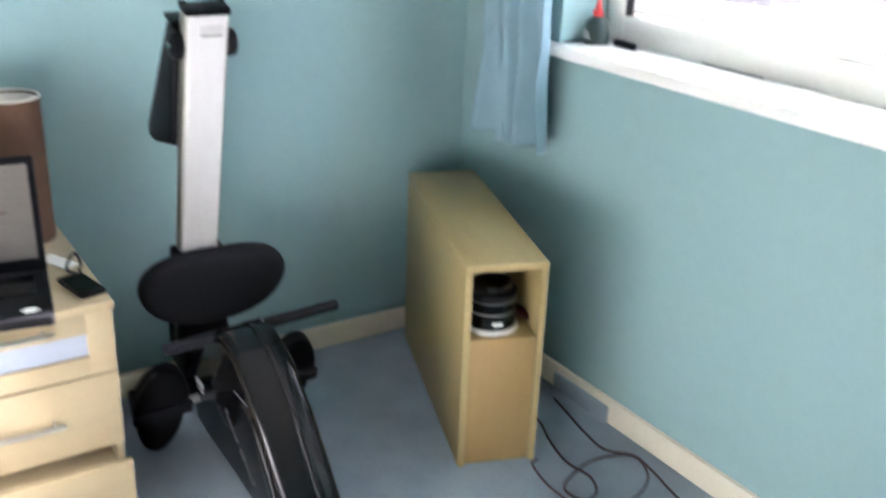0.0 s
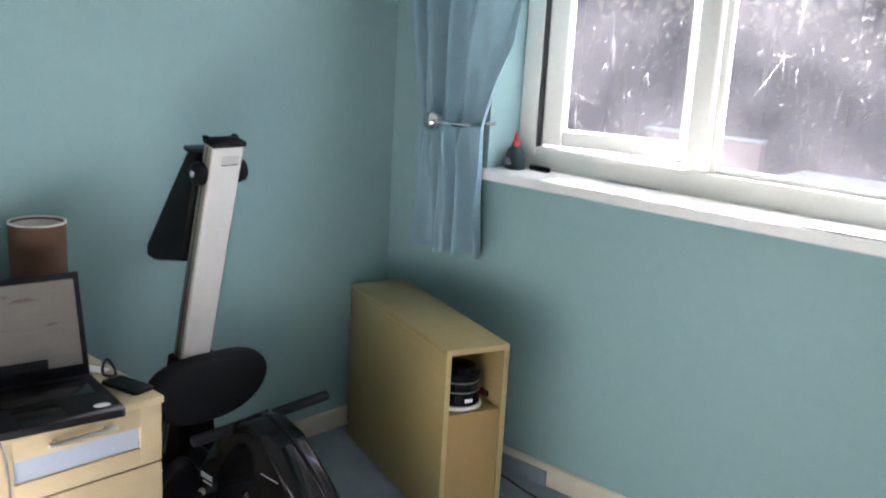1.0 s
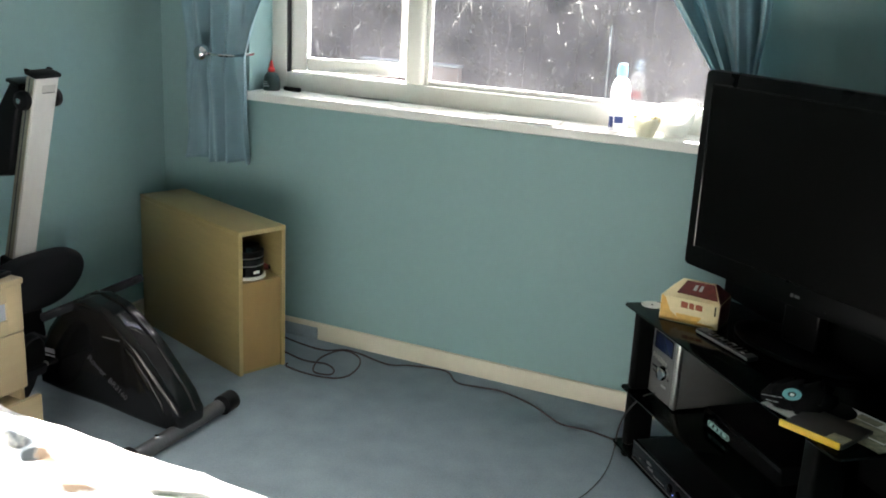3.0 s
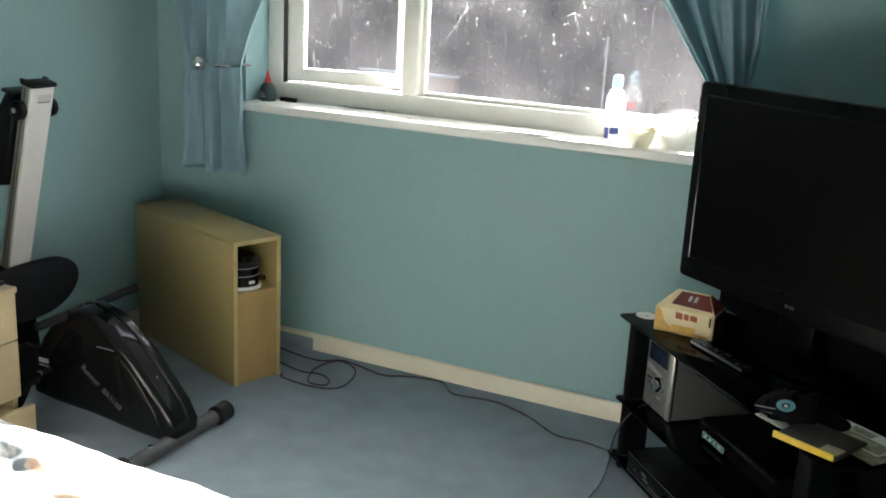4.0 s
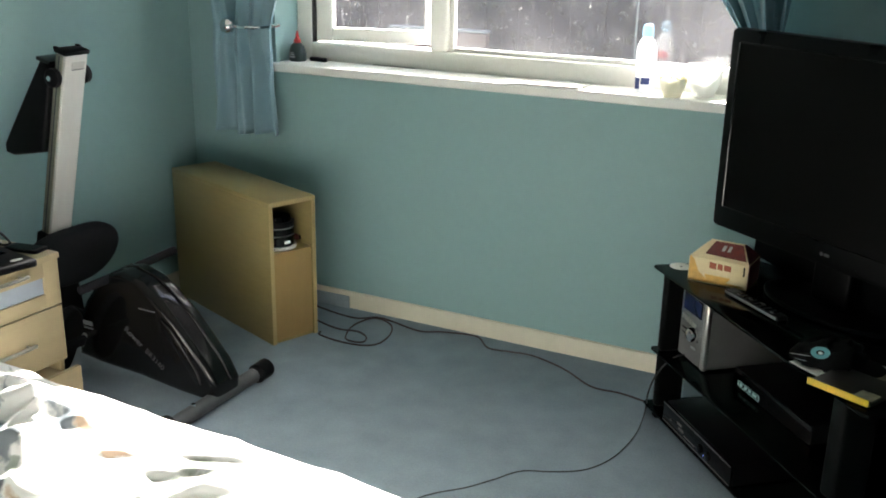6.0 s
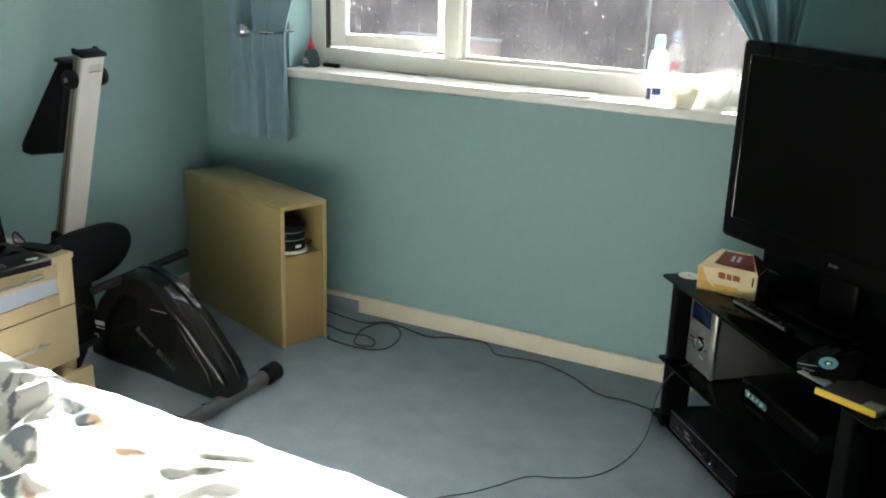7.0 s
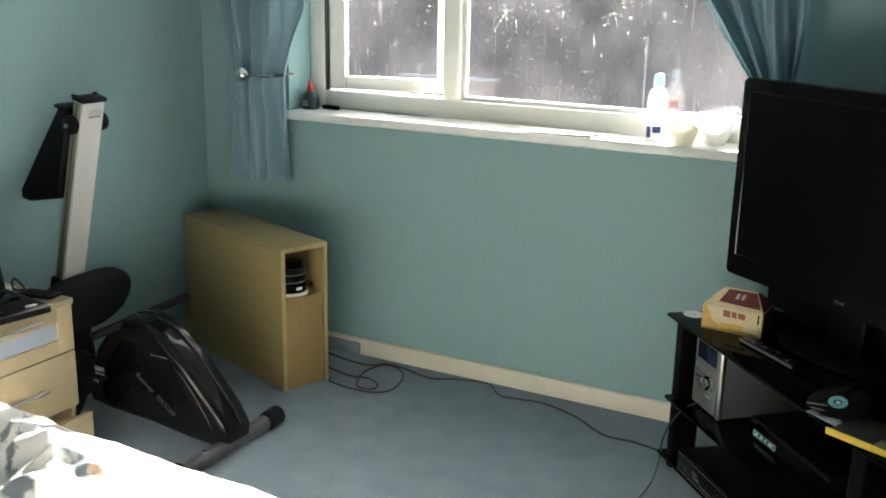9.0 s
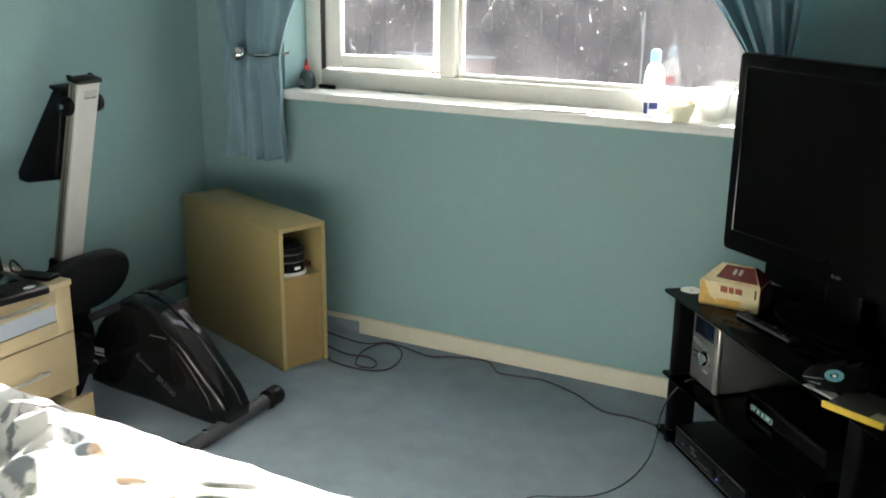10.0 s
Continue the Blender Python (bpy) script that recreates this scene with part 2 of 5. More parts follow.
def box(x0, x1, y0, y1, z0, z1, bevel=0.003, seg=2, m=None):
    bm = bmesh.new()
    bmesh.ops.create_cube(bm, size=1)
    for v in bm.verts:
        v.co = Vector((x0 + (v.co.x + 0.5) * (x1 - x0), y0 + (v.co.y + 0.5) * (y1 - y0), z0 + (v.co.z + 0.5) * (z1 - z0)))
    if bevel:
        b = min(bevel, 0.45 * min(abs(x1 - x0), abs(y1 - y0), abs(z1 - z0)))
        bmesh.ops.bevel(bm, geom=list(bm.edges), offset=b, segments=seg, profile=0.5, affect="EDGES")
    if m:
        bmesh.ops.transform(bm, matrix=m, verts=bm.verts)
    return bm


def lathe(profile, seg=32, m=None, closed=True):
    bm = bmesh.new()
    rings = []
    for r, z in profile:
        if r < 1e-5:
            rings.append([bm.verts.new((0, 0, z))])
        else:
            rings.append([bm.verts.new((r * math.cos(2 * math.pi * k / seg), r * math.sin(2 * math.pi * k / seg), z)) for k in range(seg)])
    for a, b in zip(rings, rings[1:]):
        for k in range(seg):
            q = [a[k % len(a)], a[(k + 1) % len(a)], b[(k + 1) % len(b)], b[k % len(b)]]
            q = list(dict.fromkeys(q))
            if len(q) > 2:
                bm.faces.new(q)
    if m:
        bmesh.ops.transform(bm, matrix=m, verts=bm.verts)
    return bm


def rod(a, b, r, seg=16, bevel=0.002):
    a, b = Vector(a), Vector(b)
    h = (b - a).length
    e = min(bevel, r * 0.4)
    m = Matrix.Translation(a) @ (b - a).to_track_quat("Z", "Y").to_matrix().to_4x4()
    return lathe([(0, 0), (r - e, 0), (r, e), (r, h - e), (r - e, h), (0, h)], seg, m)


def smooth_line(pts, steps=8):
    pts = [Vector(p) for p in pts]
    ext = [2 * pts[0] - pts[1], *pts, 2 * pts[-1] - pts[-2]]
    out = []
    for i in range(1, len(ext) - 2):
        p0, p1, p2, p3 = ext[i - 1:i + 3]
        for k in range(steps):
            t = k / steps
            out.append(0.5 * (2 * p1 + (p2 - p0) * t + (2 * p0 - 5 * p1 + 4 * p2 - p3) * t * t + (3 * p1 - p0 - 3 * p2 + p3) * t ** 3))
    return [*out, pts[-1]]


def tube(pts, r, seg=8, steps=8):
    line = smooth_line(pts, steps)
    bm = bmesh.new()
    rings = []
    for i, p in enumerate(line):
        d = (line[min(i + 1, len(line) - 1)] - line[max(i - 1, 0)]).normalized()
        side = d.cross(Vector((0, 0, 1)))
        side = side.normalized() if side.length > 1e-4 else Vector((1, 0, 0))
        up = side.cross(d)
        rings.append([bm.verts.new(p + r * (math.cos(2 * math.pi * k / seg) * side + math.sin(2 * math.pi * k / seg) * up)) for k in range(seg)])
    for a, b in zip(rings, rings[1:]):
        for k in range(seg):
            bm.faces.new((a[k], a[(k + 1) % seg], b[(k + 1) % seg], b[k]))
    bm.faces.new(rings[0]), bm.faces.new(rings[-1])
    return bm


def slab(outline, y0, y1, bevel=0.01, seg=3):
    """A plate with the outline given in x and z, from y0 to y1."""
    bm = bmesh.new()
    f = bm.faces.new([bm.verts.new((x, y0, z)) for x, z in outline])
    r = bmesh.ops.extrude_face_region(bm, geom=[f])
    vs = [v for v in r["geom"] if isinstance(v, bmesh.types.BMVert)]
    bmesh.ops.translate(bm, vec=(0, y1 - y0, 0), verts=vs)
    if bevel:
        rim = [e for e in bm.edges if abs(e.verts[0].co.y - e.verts[1].co.y) < 1e-6]
        bmesh.ops.bevel(bm, geom=rim, offset=bevel, segments=seg, profile=0.5, affect="EDGES")
    return bm


def plate(outline, z0, z1, bevel=0.002):
    """A flat plate with the outline given in x and y."""
    bm = bmesh.new()
    f = bm.faces.new([bm.verts.new((x, y, z0)) for x, y in outline])
    r = bmesh.ops.extrude_face_region(bm, geom=[f])
    bmesh.ops.translate(bm, vec=(0, 0, z1 - z0), verts=[v for v in r["geom"] if isinstance(v, bmesh.types.BMVert)])
    if bevel:
        rim = [e for e in bm.edges if abs(e.verts[0].co.z - e.verts[1].co.z) < 1e-6]
        bmesh.ops.bevel(bm, geom=rim, offset=bevel, segments=2, profile=0.5, affect="EDGES")
    return bm


def rounded(x0, x1, y0, y1, r, n=5):
    out = []
    for cx, cy, a in ((x1 - r, y1 - r, 0), (x0 + r, y1 - r, 90), (x0 + r, y0 + r, 180), (x1 - r, y0 + r, 270)):
        out += [(cx + r * math.cos(radians(a + 90 * k / n)), cy + r * math.sin(radians(a + 90 * k / n))) for k in range(n + 1)]
    return out


def words(text, size, material, m, parent, name="lettering"):
    cu = bpy.data.curves.new(name, "FONT")
    cu.body, cu.size, cu.extrude = text, size, 0.0004
    tmp = bpy.data.objects.new(name, cu)
    scene.collection.objects.link(tmp)
    dg = bpy.context.evaluated_depsgraph_get()
    me = bpy.data.meshes.new_from_object(tmp.evaluated_get(dg))
    bpy.data.objects.remove(tmp)
    bpy.data.curves.remove(cu)
    me.transform(m)
    me.materials.clear()
    me.materials.append(material)
    ob = new(name, me)
    ob.parent = parent
    return ob


# ---- the room ----
# right wall pulled in close so that the corner by the television falls darker
RX, RY, RZ = 3.24, -4.40, 2.36           # right wall, back wall, ceiling
WX0, WX1, WZ0, WZ1 = 0.47, 2.50, 1.02, 2.12  # window opening
WT = 0.30                                # thickness of the window wall
FY = 0.16                                # inner face of the window frame
SILL = 1.044

tagged(part("floor", box(-0.2, RX + 0.2, RY - 0.2, WT, -0.12, 0, 0), M_CARPET), "worn blue-grey fitted bedroom carpet", "floor", kind="structure")
wn_bm = box(-0.2, WX0, 0, WT, 0, RZ, 0)
add(wn_bm, box(WX1, RX + 0.2, 0, WT, 0, RZ, 0))
add(wn_bm, box(WX0, WX1, 0, WT, 0, WZ0, 0))
add(wn_bm, box(WX0, WX1, 0, WT, WZ1, RZ, 0))
tagged(part("wall_north", wn_bm, M_WALL), "blue painted wall under and beside the window", "wall", kind="structure")
tagged(part("wall_west", box(-0.2, 0, RY, -0.0005, 0, RZ, 0), M_WALL), "blue painted wall behind the rowing machine", "wall", kind="structure")
tagged(part("wall_east", box(RX, RX + 0.2, RY, -0.0005, 0, RZ, 0), M_WALL), "blue painted wall behind the television", "wall", kind="structure")
tagged(part("wall_south", box(-0.2, RX + 0.2, RY - 0.2, RY - 0.0005, 0, RZ, 0), M_WALL), "blue painted wall behind the bed", "wall", kind="structure")
tagged(part("ceiling", box(-0.2, RX + 0.2, RY - 0.2, WT, RZ + 0.0005, RZ + 0.15, 0), M_CEIL), "plain white painted ceiling", "ceiling", kind="structure")


def skirting(name, length, m):
    out = [(0, 0), (0.018, 0), (0.018, 0.058), (0.012, 0.070), (0, 0.072)]
    bm = slab(out, 0, length, 0)
    bmesh.ops.transform(bm, matrix=m, verts=bm.verts)
    return tagged(part(name, bm, M_CREAM, smooth=50), "cream painted skirting board along the carpet", "skirting board", kind="structure")


skirting("baseboard", RX - 0.02, pose(0.019, -0.0005, 0, 0, 0, -90))
skirting("baseboard", -RY, pose(0.0005, RY, 0))
skirting("baseboard", -RY, pose(RX - 0.0005, 0, 0, 0, 0, 180))

# window
win = thing("window_1", "white painted casement window with dirty panes", "window", kind="structure")
part("window_frame", box(WX0, WX0 + 0.076, FY, FY + 0.07, SILL - 0.02, WZ1, 0.006), M_UPVC, win)
part("window_frame", box(WX1 - 0.10, WX1, FY, FY + 0.07, SILL - 0.02, WZ1, 0.006), M_UPVC, win)
part("window_frame", box(WX0 + 0.075, WX1 - 0.099, FY + 0.001, FY + 0.07, SILL - 0.02, 1.120, 0.006), M_UPVC, win)
part("window_frame", box(WX0 + 0.075, WX1 - 0.099, FY + 0.001, FY + 0.07, WZ1 - 0.08, WZ1, 0.006), M_UPVC, win)
part("mullion", box(1.128, 1.204, FY - 0.004, FY + 0.072, 1.119, WZ1 - 0.079, 0.012, 3), M_UPVC, win)
M_GLASS = dirty_glass()
# fixed light
bead = box(1.203, 1.224, FY + 0.022, FY + 0.05, 1.119, 2.045, 0.004)
add(bead, box(2.375, 2.401, FY + 0.022, FY + 0.05, 1.119, 2.045, 0.004))
add(bead, box(1.222, 2.377, FY + 0.023, FY + 0.05, 1.119, 1.138, 0.004))
add(bead, box(1.222, 2.377, FY + 0.023, FY + 0.05, 2.02, 2.045, 0.004))
part("glazing_bead", bead, M_WHITE, win)
fixed_pane = part("pane", box(1.21, 2.39, FY + 0.034, FY + 0.038, 1.13, 2.035, 0), M_GLASS, win, "dusty smeared window pane")
# opening light, a little ajar, hinged beside the curtain
sash = part("casement", bmesh.new(), M_UPVC, win)
sb = box(0, 0.075, 0, 0.05, 0, 0.905, 0.008)
add(sb, box(0.485, 0.56, 0, 0.05, 0, 0.905, 0.008))
add(sb, box(0.074, 0.486, 0.001, 0.049, 0, 0.058, 0.008))
add(sb, box(0.074, 0.486, 0.001, 0.049, 0.85, 0.905, 0.008))
sb.to_mesh(sash.data)
sash.data.materials.append(M_UPVC) if not sash.data.materials else None
sash.matrix_local = pose(0.552, FY + 0.025, 1.125, 0, 0, 13.5)
sash_pane = part("pane", box(0.07, 0.49, 0.023, 0.027, 0.05, 0.86, 0), M_GLASS, sash, "dusty smeared window pane")


def splash(x, z, y, parent, arms, size, seed):
    """A dried splash: an uneven blot with runs along the arms given as (angle, length)."""
    rr = random.Random(seed)
    size *= 0.5
    bm = _flat_blot([(size * rr.uniform(0.6, 1.2) * math.cos(a), size * rr.uniform(0.6, 1.2) * math.sin(a)) for a in np.linspace(0, 2 * math.pi, 11, endpoint=False)])
    for ang, ln in arms:
        c, s_ = math.cos(radians(ang)), math.sin(radians(ang))
        w = size * 0.16
        ln *= 0.95
        add(bm, _flat_blot([(-w * s_, w * c), (ln * 0.5 * c - w * 0.7 * s_, ln * 0.5 * s_ + w * 0.7 * c), (ln * c, ln * s_), (ln * 0.55 * c + w * 0.6 * s_, ln * 0.55 * s_ - w * 0.6 * c), (w * s_, -w * c)]))
    bmesh.ops.transform(bm, matrix=pose(x, y, z, 90), verts=bm.verts)
    return part("dried_splash", bm, M_SPLASH, parent, "dried white splash on the glass")


def _flat_blot(outline):
    bm = bmesh.new()
    f = bm.faces.new([bm.verts.new((x, y, 0)) for x, y in outline])
    e = bmesh.ops.extrude_face_region(bm, geom=[f])
    bmesh.ops.translate(bm, vec=(0, 0, 0.0006), verts=[v for v in e["geom"] if isinstance(v, bmesh.types.BMVert)])
    return bm


for k, (x, z, arms, size) in enumerate(((1.385, 1.478, ((237, 0.175), (95, 0.03), (20, 0.04), (275, 0.07), (160, 0.03)), 0.009), (1.756, 1.37, ((100, 0.05), (280, 0.012)), 0.009), (1.787, 1.325, ((90, 0.015),), 0.007),
        (1.727, 1.263, ((190, 0.03), (5, 0.012)), 0.005), (1.827, 1.485, ((200, 0.06), (290, 0.08), (340, 0.05)), 0.008), (1.626, 1.481, ((180, 0.05), (260, 0.03)), 0.006), (1.95, 1.40, ((260, 0.02),), 0.004),
        (1.50, 1.30, ((30, 0.01),), 0.004), (1.62, 1.38, ((300, 0.02),), 0.004), (2.02, 1.49, ((250, 0.05), (280, 0.04)), 0.006), (1.34, 1.40, ((80, 0.01),), 0.005), (1.44, 1.23, ((10, 0.02),), 0.003))):
    splash(x, z, FY + 0.0405, fixed_pane, arms, size, k)
for k, (x, z, arms, size) in enumerate(((0.10, 0.187, ((335, 0.10), (70, 0.02)), 0.004), (0.29, 0.20, ((60, 0.03), (200, 0.02), (310, 0.03)), 0.006), (0.17, 0.17, ((330, 0.06), (250, 0.02)), 0.003),
        (0.23, 0.13, ((100, 0.015),), 0.004), (0.35, 0.27, ((280, 0.04), (230, 0.03)), 0.006), (0.40, 0.11, ((270, 0.015),), 0.004), (0.20, 0.29, ((240, 0.04), (300, 0.03)), 0.006), (0.12, 0.09, ((0, 0.02),), 0.005))):
    splash(x, z, 0.0295, sash_pane, arms, size, 40 + k)
# specks and thin runs of dried dirt
dr = random.Random(23)
for k in range(84):
    high = k % 5 < 3
    x, z = dr.uniform(1.27, 2.36), (dr.uniform(1.44, 1.60) if high else dr.uniform(1.18, 1.56))
    splash(x, z, FY + 0.0405, fixed_pane, ((dr.uniform(0, 360) if k % 4 else dr.uniform(255, 285), dr.uniform(0.008, 0.05 if high else 0.022)),), dr.choice((0.002, 0.0025, 0.003, 0.004, 0.0065)), 100 + k)
for k in range(26):
    splash(dr.uniform(0.085, 0.475), dr.uniform(0.07, 0.44), 0.0295, sash_pane, ((dr.uniform(0, 360), dr.uniform(0.006, 0.03)),), dr.choice((0.0015, 0.002, 0.0025, 0.004)), 160 + k)
part("seal", box(0.546, 0.5505, FY + 0.004, FY + 0.03, 1.120, 2.04, 0), M_RUBBER, win)
tagged(part("window_sill", box(WX0 - 0.05, WX1 + 0.05, -0.035, -0.0008, 1.008, SILL, 0.007, 3), M_WHITE), "white gloss painted window sill nosing", "window sill", kind="structure")
tagged(part("window_sill", box(WX0 + 0.0008, WX1 - 0.0008, -0.0012, FY + 0.02, 1.0205, SILL - 0.0004, 0), M_WHITE), "white gloss painted deep window sill board", "window sill", kind="structure")


tagged(part("window_sill", box(WX0 + 0.001, WX1 - 0.001, FY + 0.0705, WT + 0.05, 1.075, 1.112, 0.006), M_WHITE), "white painted outer window sill in sunlight", "window sill", kind="structure")


# ---- curtains ----
def curtain(name, label, left, right, z0, z1, folds, phase):
    """left and right: (z, x) of the two edges from the hem up; the pleats tighten where the cloth is tied."""
    bm = bmesh.new()
    nz, nu = 70, 110
    lz, lx = zip(*left)
    rz_, rx_ = zip(*right)
    rows = []
    for i in range(nz + 1):
        z = z0 + (z1 - z0) * i / nz
        a, b = float(np.interp(z, lz, lx)), float(np.interp(z, rz_, rx_))
        amp = 0.019 + 0.022 * min(1.0, abs(z - 1.20) / 0.35)
        row = []
        for k in range(nu + 1):
            u = k / nu
            w = u + 0.045 * math.sin(5 * u + 3 * z + phase) + 0.03 * noise.noise(Vector((u * 3, z * 2, phase + 9)))
            y = -0.085 + amp * math.sin(2 * math.pi * folds * w + phase + 0.6 * math.sin(2.2 * z)) + 0.36 * amp * math.sin(2 * math.pi * folds * 2.3 * w + 2 * phase + 3 * z)
            y += 0.022 * noise.noise(Vector((u * 4, z * 3, phase))) + 0.010 * noise.noise(Vector((u * 11 + z * 2, z * 5, phase + 4)))
            y -= 0.018 * math.exp(-((z - 1.12) / 0.09) ** 2) * math.sin(math.pi * u)
            row.append(bm.verts.new((a + (b - a) * u, min(y, -0.045), z + 0.006 * math.sin(9 * u + phase) * (i == 0))))
        rows.append(row)
    for r0, r1 in zip(rows, rows[1:]):
        for k in range(nu):
            bm.faces.new((r0[k], r0[k + 1], r1[k + 1], r1[k]))
    ob = part(name, bm, M_CURTAIN, smooth=180)
    md = ob.modifiers.new("thickness", "SOLIDIFY")
    md.thickness = 0.0025
    return tagged(ob, label, "curtain", "window curtains")


curtain("curtain", "blue satin curtain tied back beside the window", [(0.74, 0.175), (1.0, 0.185), (1.1, 0.195), (1.2, 0.215), (1.3, 0.205), (1.45, 0.20), (2.30, 0.16)],
        [(0.74, 0.532), (0.9, 0.532), (1.0, 0.528), (1.19, 0.522), (1.30, 0.545), (1.45, 0.580), (1.75, 0.64), (2.3, 0.80)], 0.745, 2.30, 3.4, 0.4)
curtain("curtain", "blue satin curtain swept back behind the television", [(0.74, 2.45), (1.0, 2.43), (1.2, 2.40), (1.30, 2.385), (1.42, 2.30), (1.55, 2.21), (1.8, 2.09), (2.3, 1.96)],
        [(0.74, 2.60), (1.2, 2.53), (1.45, 2.555), (2.3, 2.60)], 0.745, 2.30, 3.6, 2.1)


def holdback(x, z, flip):
    root = thing("curtain_holdback", "chrome curtain holdback on the blue wall", "curtain holdback", x, 0, z, group="curtain holdbacks")
    part("stem", rod((0, -0.001, 0), (0, -0.155, 0), 0.008), M_CHROME, root)
    part("knob", lathe([(0, -0.010), (0.016, -0.008), (0.028, 0.002), (0.033, 0.014), (0.033, 0.026), (0.027, 0.040), (0.014, 0.049), (0, 0.051)], 28, pose(0, -0.140, 0, 90)), M_CHROME, root)
    part("arm", tube([(0, -0.146, 0), (0.05 * flip, -0.156, -0.003), (0.09 * flip, -0.152, -0.004), (0.130 * flip, -0.130, -0.004), (0.142 * flip, -0.06, -0.003), (0.141 * flip, -0.002, 0)], 0.007), M_CHROME, root)


holdback(0.350, 1.200, 1)
holdback(2.535, 1.215, -1)

# ---- narrow cabinet in the corner ----
# front corners (0.80, -0.52) and (0.87, -0.32); the back touches the left wall
CW, CL, CH = 0.215, 0.770, 0.586
cab = thing("narrow_cabinet", "narrow birch laminate cabinet with open cubby on the carpet", "cabinet", 0.803, -0.522, 0, -20.2)
# local x runs out of the front, y across the front
part("side_panel", box(-CL, 0, 0, 0.018, 0, CH - 0.019, 0.002), M_BIRCH, cab)
part("side_panel", box(-CL, 0, CW - 0.018, CW, 0, CH - 0.019, 0.002), M_BIRCH, cab)
part("top_panel", box(-CL, 0.001, 0, CW, CH - 0.0185, CH, 0.002), M_BIRCH, cab)
part("front_panel", box(-0.022, -0.004, 0.0185, CW - 0.0185, 0.012, 0.376, 0.002), M_BIRCH_UP, cab)
part("edge_band", box(0.0004, 0.0016, 0.0008, 0.0172, 0.0, CH - 0.020, 0), M_BAND, cab, "pale edge band")
part("edge_band", box(0.0004, 0.0016, CW - 0.0172, CW - 0.0008, 0.0, CH - 0.020, 0), M_BAND, cab, "pale edge band")
part("edge_band", box(0.0014, 0.0026, 0.0008, CW - 0.0008, CH - 0.0178, CH - 0.0008, 0), M_BAND, cab, "pale edge band")
part("plinth", box(-0.03, -0.008, 0.0185, CW - 0.0185, 0, 0.0115, 0.001), M_BIRCH, cab)
part("shelf", box(-CL + 0.02, -0.0225, 0.0185, CW - 0.0185, 0.358, 0.376, 0.001), M_BIRCH, cab)
part("back_panel", box(-CL, -CL + 0.012, 0.0185, CW - 0.0185, 0, CH - 0.0195, 0.001), M_BIRCH_UP, cab)
cabm = pose(0.803, -0.522, 0, 0, 0, -20.2)


def spindle():
    p = cabm @ Vector((-0.088, 0.094, 0.377))
    root = thing("disc_spindle", "stack of discs on a black spindle in the cubby", "disc spindle", p.x, p.y, p.z, -19)
    root.scale = (1.1, 1.1, 1.12)
    part("base", lathe([(0, 0), (0.066, 0), (0.068, 0.004), (0.066, 0.010), (0, 0.010)], 36), M_PAPER, root, "pale disc base")
    for z0, z1, m, lab in ((0.0105, 0.046, M_BLACKG, ""), (0.0465, 0.050, M_SILVER, "silver disc edge"), (0.0505, 0.074, M_BLACKG, ""), (0.0745, 0.078, M_SILVER, "silver disc edge"), (0.0785, 0.098, M_BLACKP, "")):
        part("disc_block", lathe([(0, z0), (0.0585, z0), (0.06, z0 + 0.001), (0.06, z1 - 0.001), (0.0585, z1), (0, z1)], 36), m, root, lab)
    part("handle", lathe([(0, 0.098), (0.05, 0.0985), (0.045, 0.115), (0.02, 0.122), (0, 0.122)], 30), M_BLACKG, root)
    part("paper_label", box(0.0595, 0.061, -0.012, 0.012, 0.022, 0.032, 0), M_PAPER, root, "white paper label")


spindle()
p = cabm @ Vector((-0.155, 0.172, 0.377))
red = thing("small_torch", "small red and black torch in the cubby", "torch", p.x, p.y, p.z, 10)
part("body", rod((0, 0, 0.014), (0.07, 0, 0.014), 0.0135), M_DULLRED, red, "dull red plastic body")
part("head", rod((0.07, 0, 0.018), (0.10, 0, 0.018), 0.018), M_BLACKP, red, "black plastic head")

# carpet offcut standing against the skirting board
bm = box(0.60, 0.842, -0.031, -0.0195, 0.0, 0.056, 0.004)
tagged(part("carpet_offcut", bm, M_CARPET), "strip of blue-grey carpet turned up against skirting", "carpet offcut")

# ---- chest of drawers ----
CX, CY0, CY1, CZ = 0.572, -1.755, -1.322, 0.579
chest = thing("chest_of_drawers", "pale maple chest of drawers with its bottom drawer ajar", "chest of drawers", 0, 0, 0)
part("side_panel", box(0.022, CX - 0.019, CY0, CY0 + 0.018, 0, CZ - 0.02, 0.002), M_PINE, chest)
part("side_panel", box(0.022, CX - 0.019, CY1 - 0.018, CY1, 0, CZ - 0.02, 0.002), M_PINE, chest)
part("top_panel", box(0.020, CX + 0.006, CY0 - 0.003, CY1 + 0.003, CZ - 0.0195, CZ, 0.003), M_PINE, chest)
part("back_panel", box(0.023, 0.03, CY0 + 0.0185, CY1 - 0.0185, 0.02, CZ - 0.02, 0), M_PINE, chest)


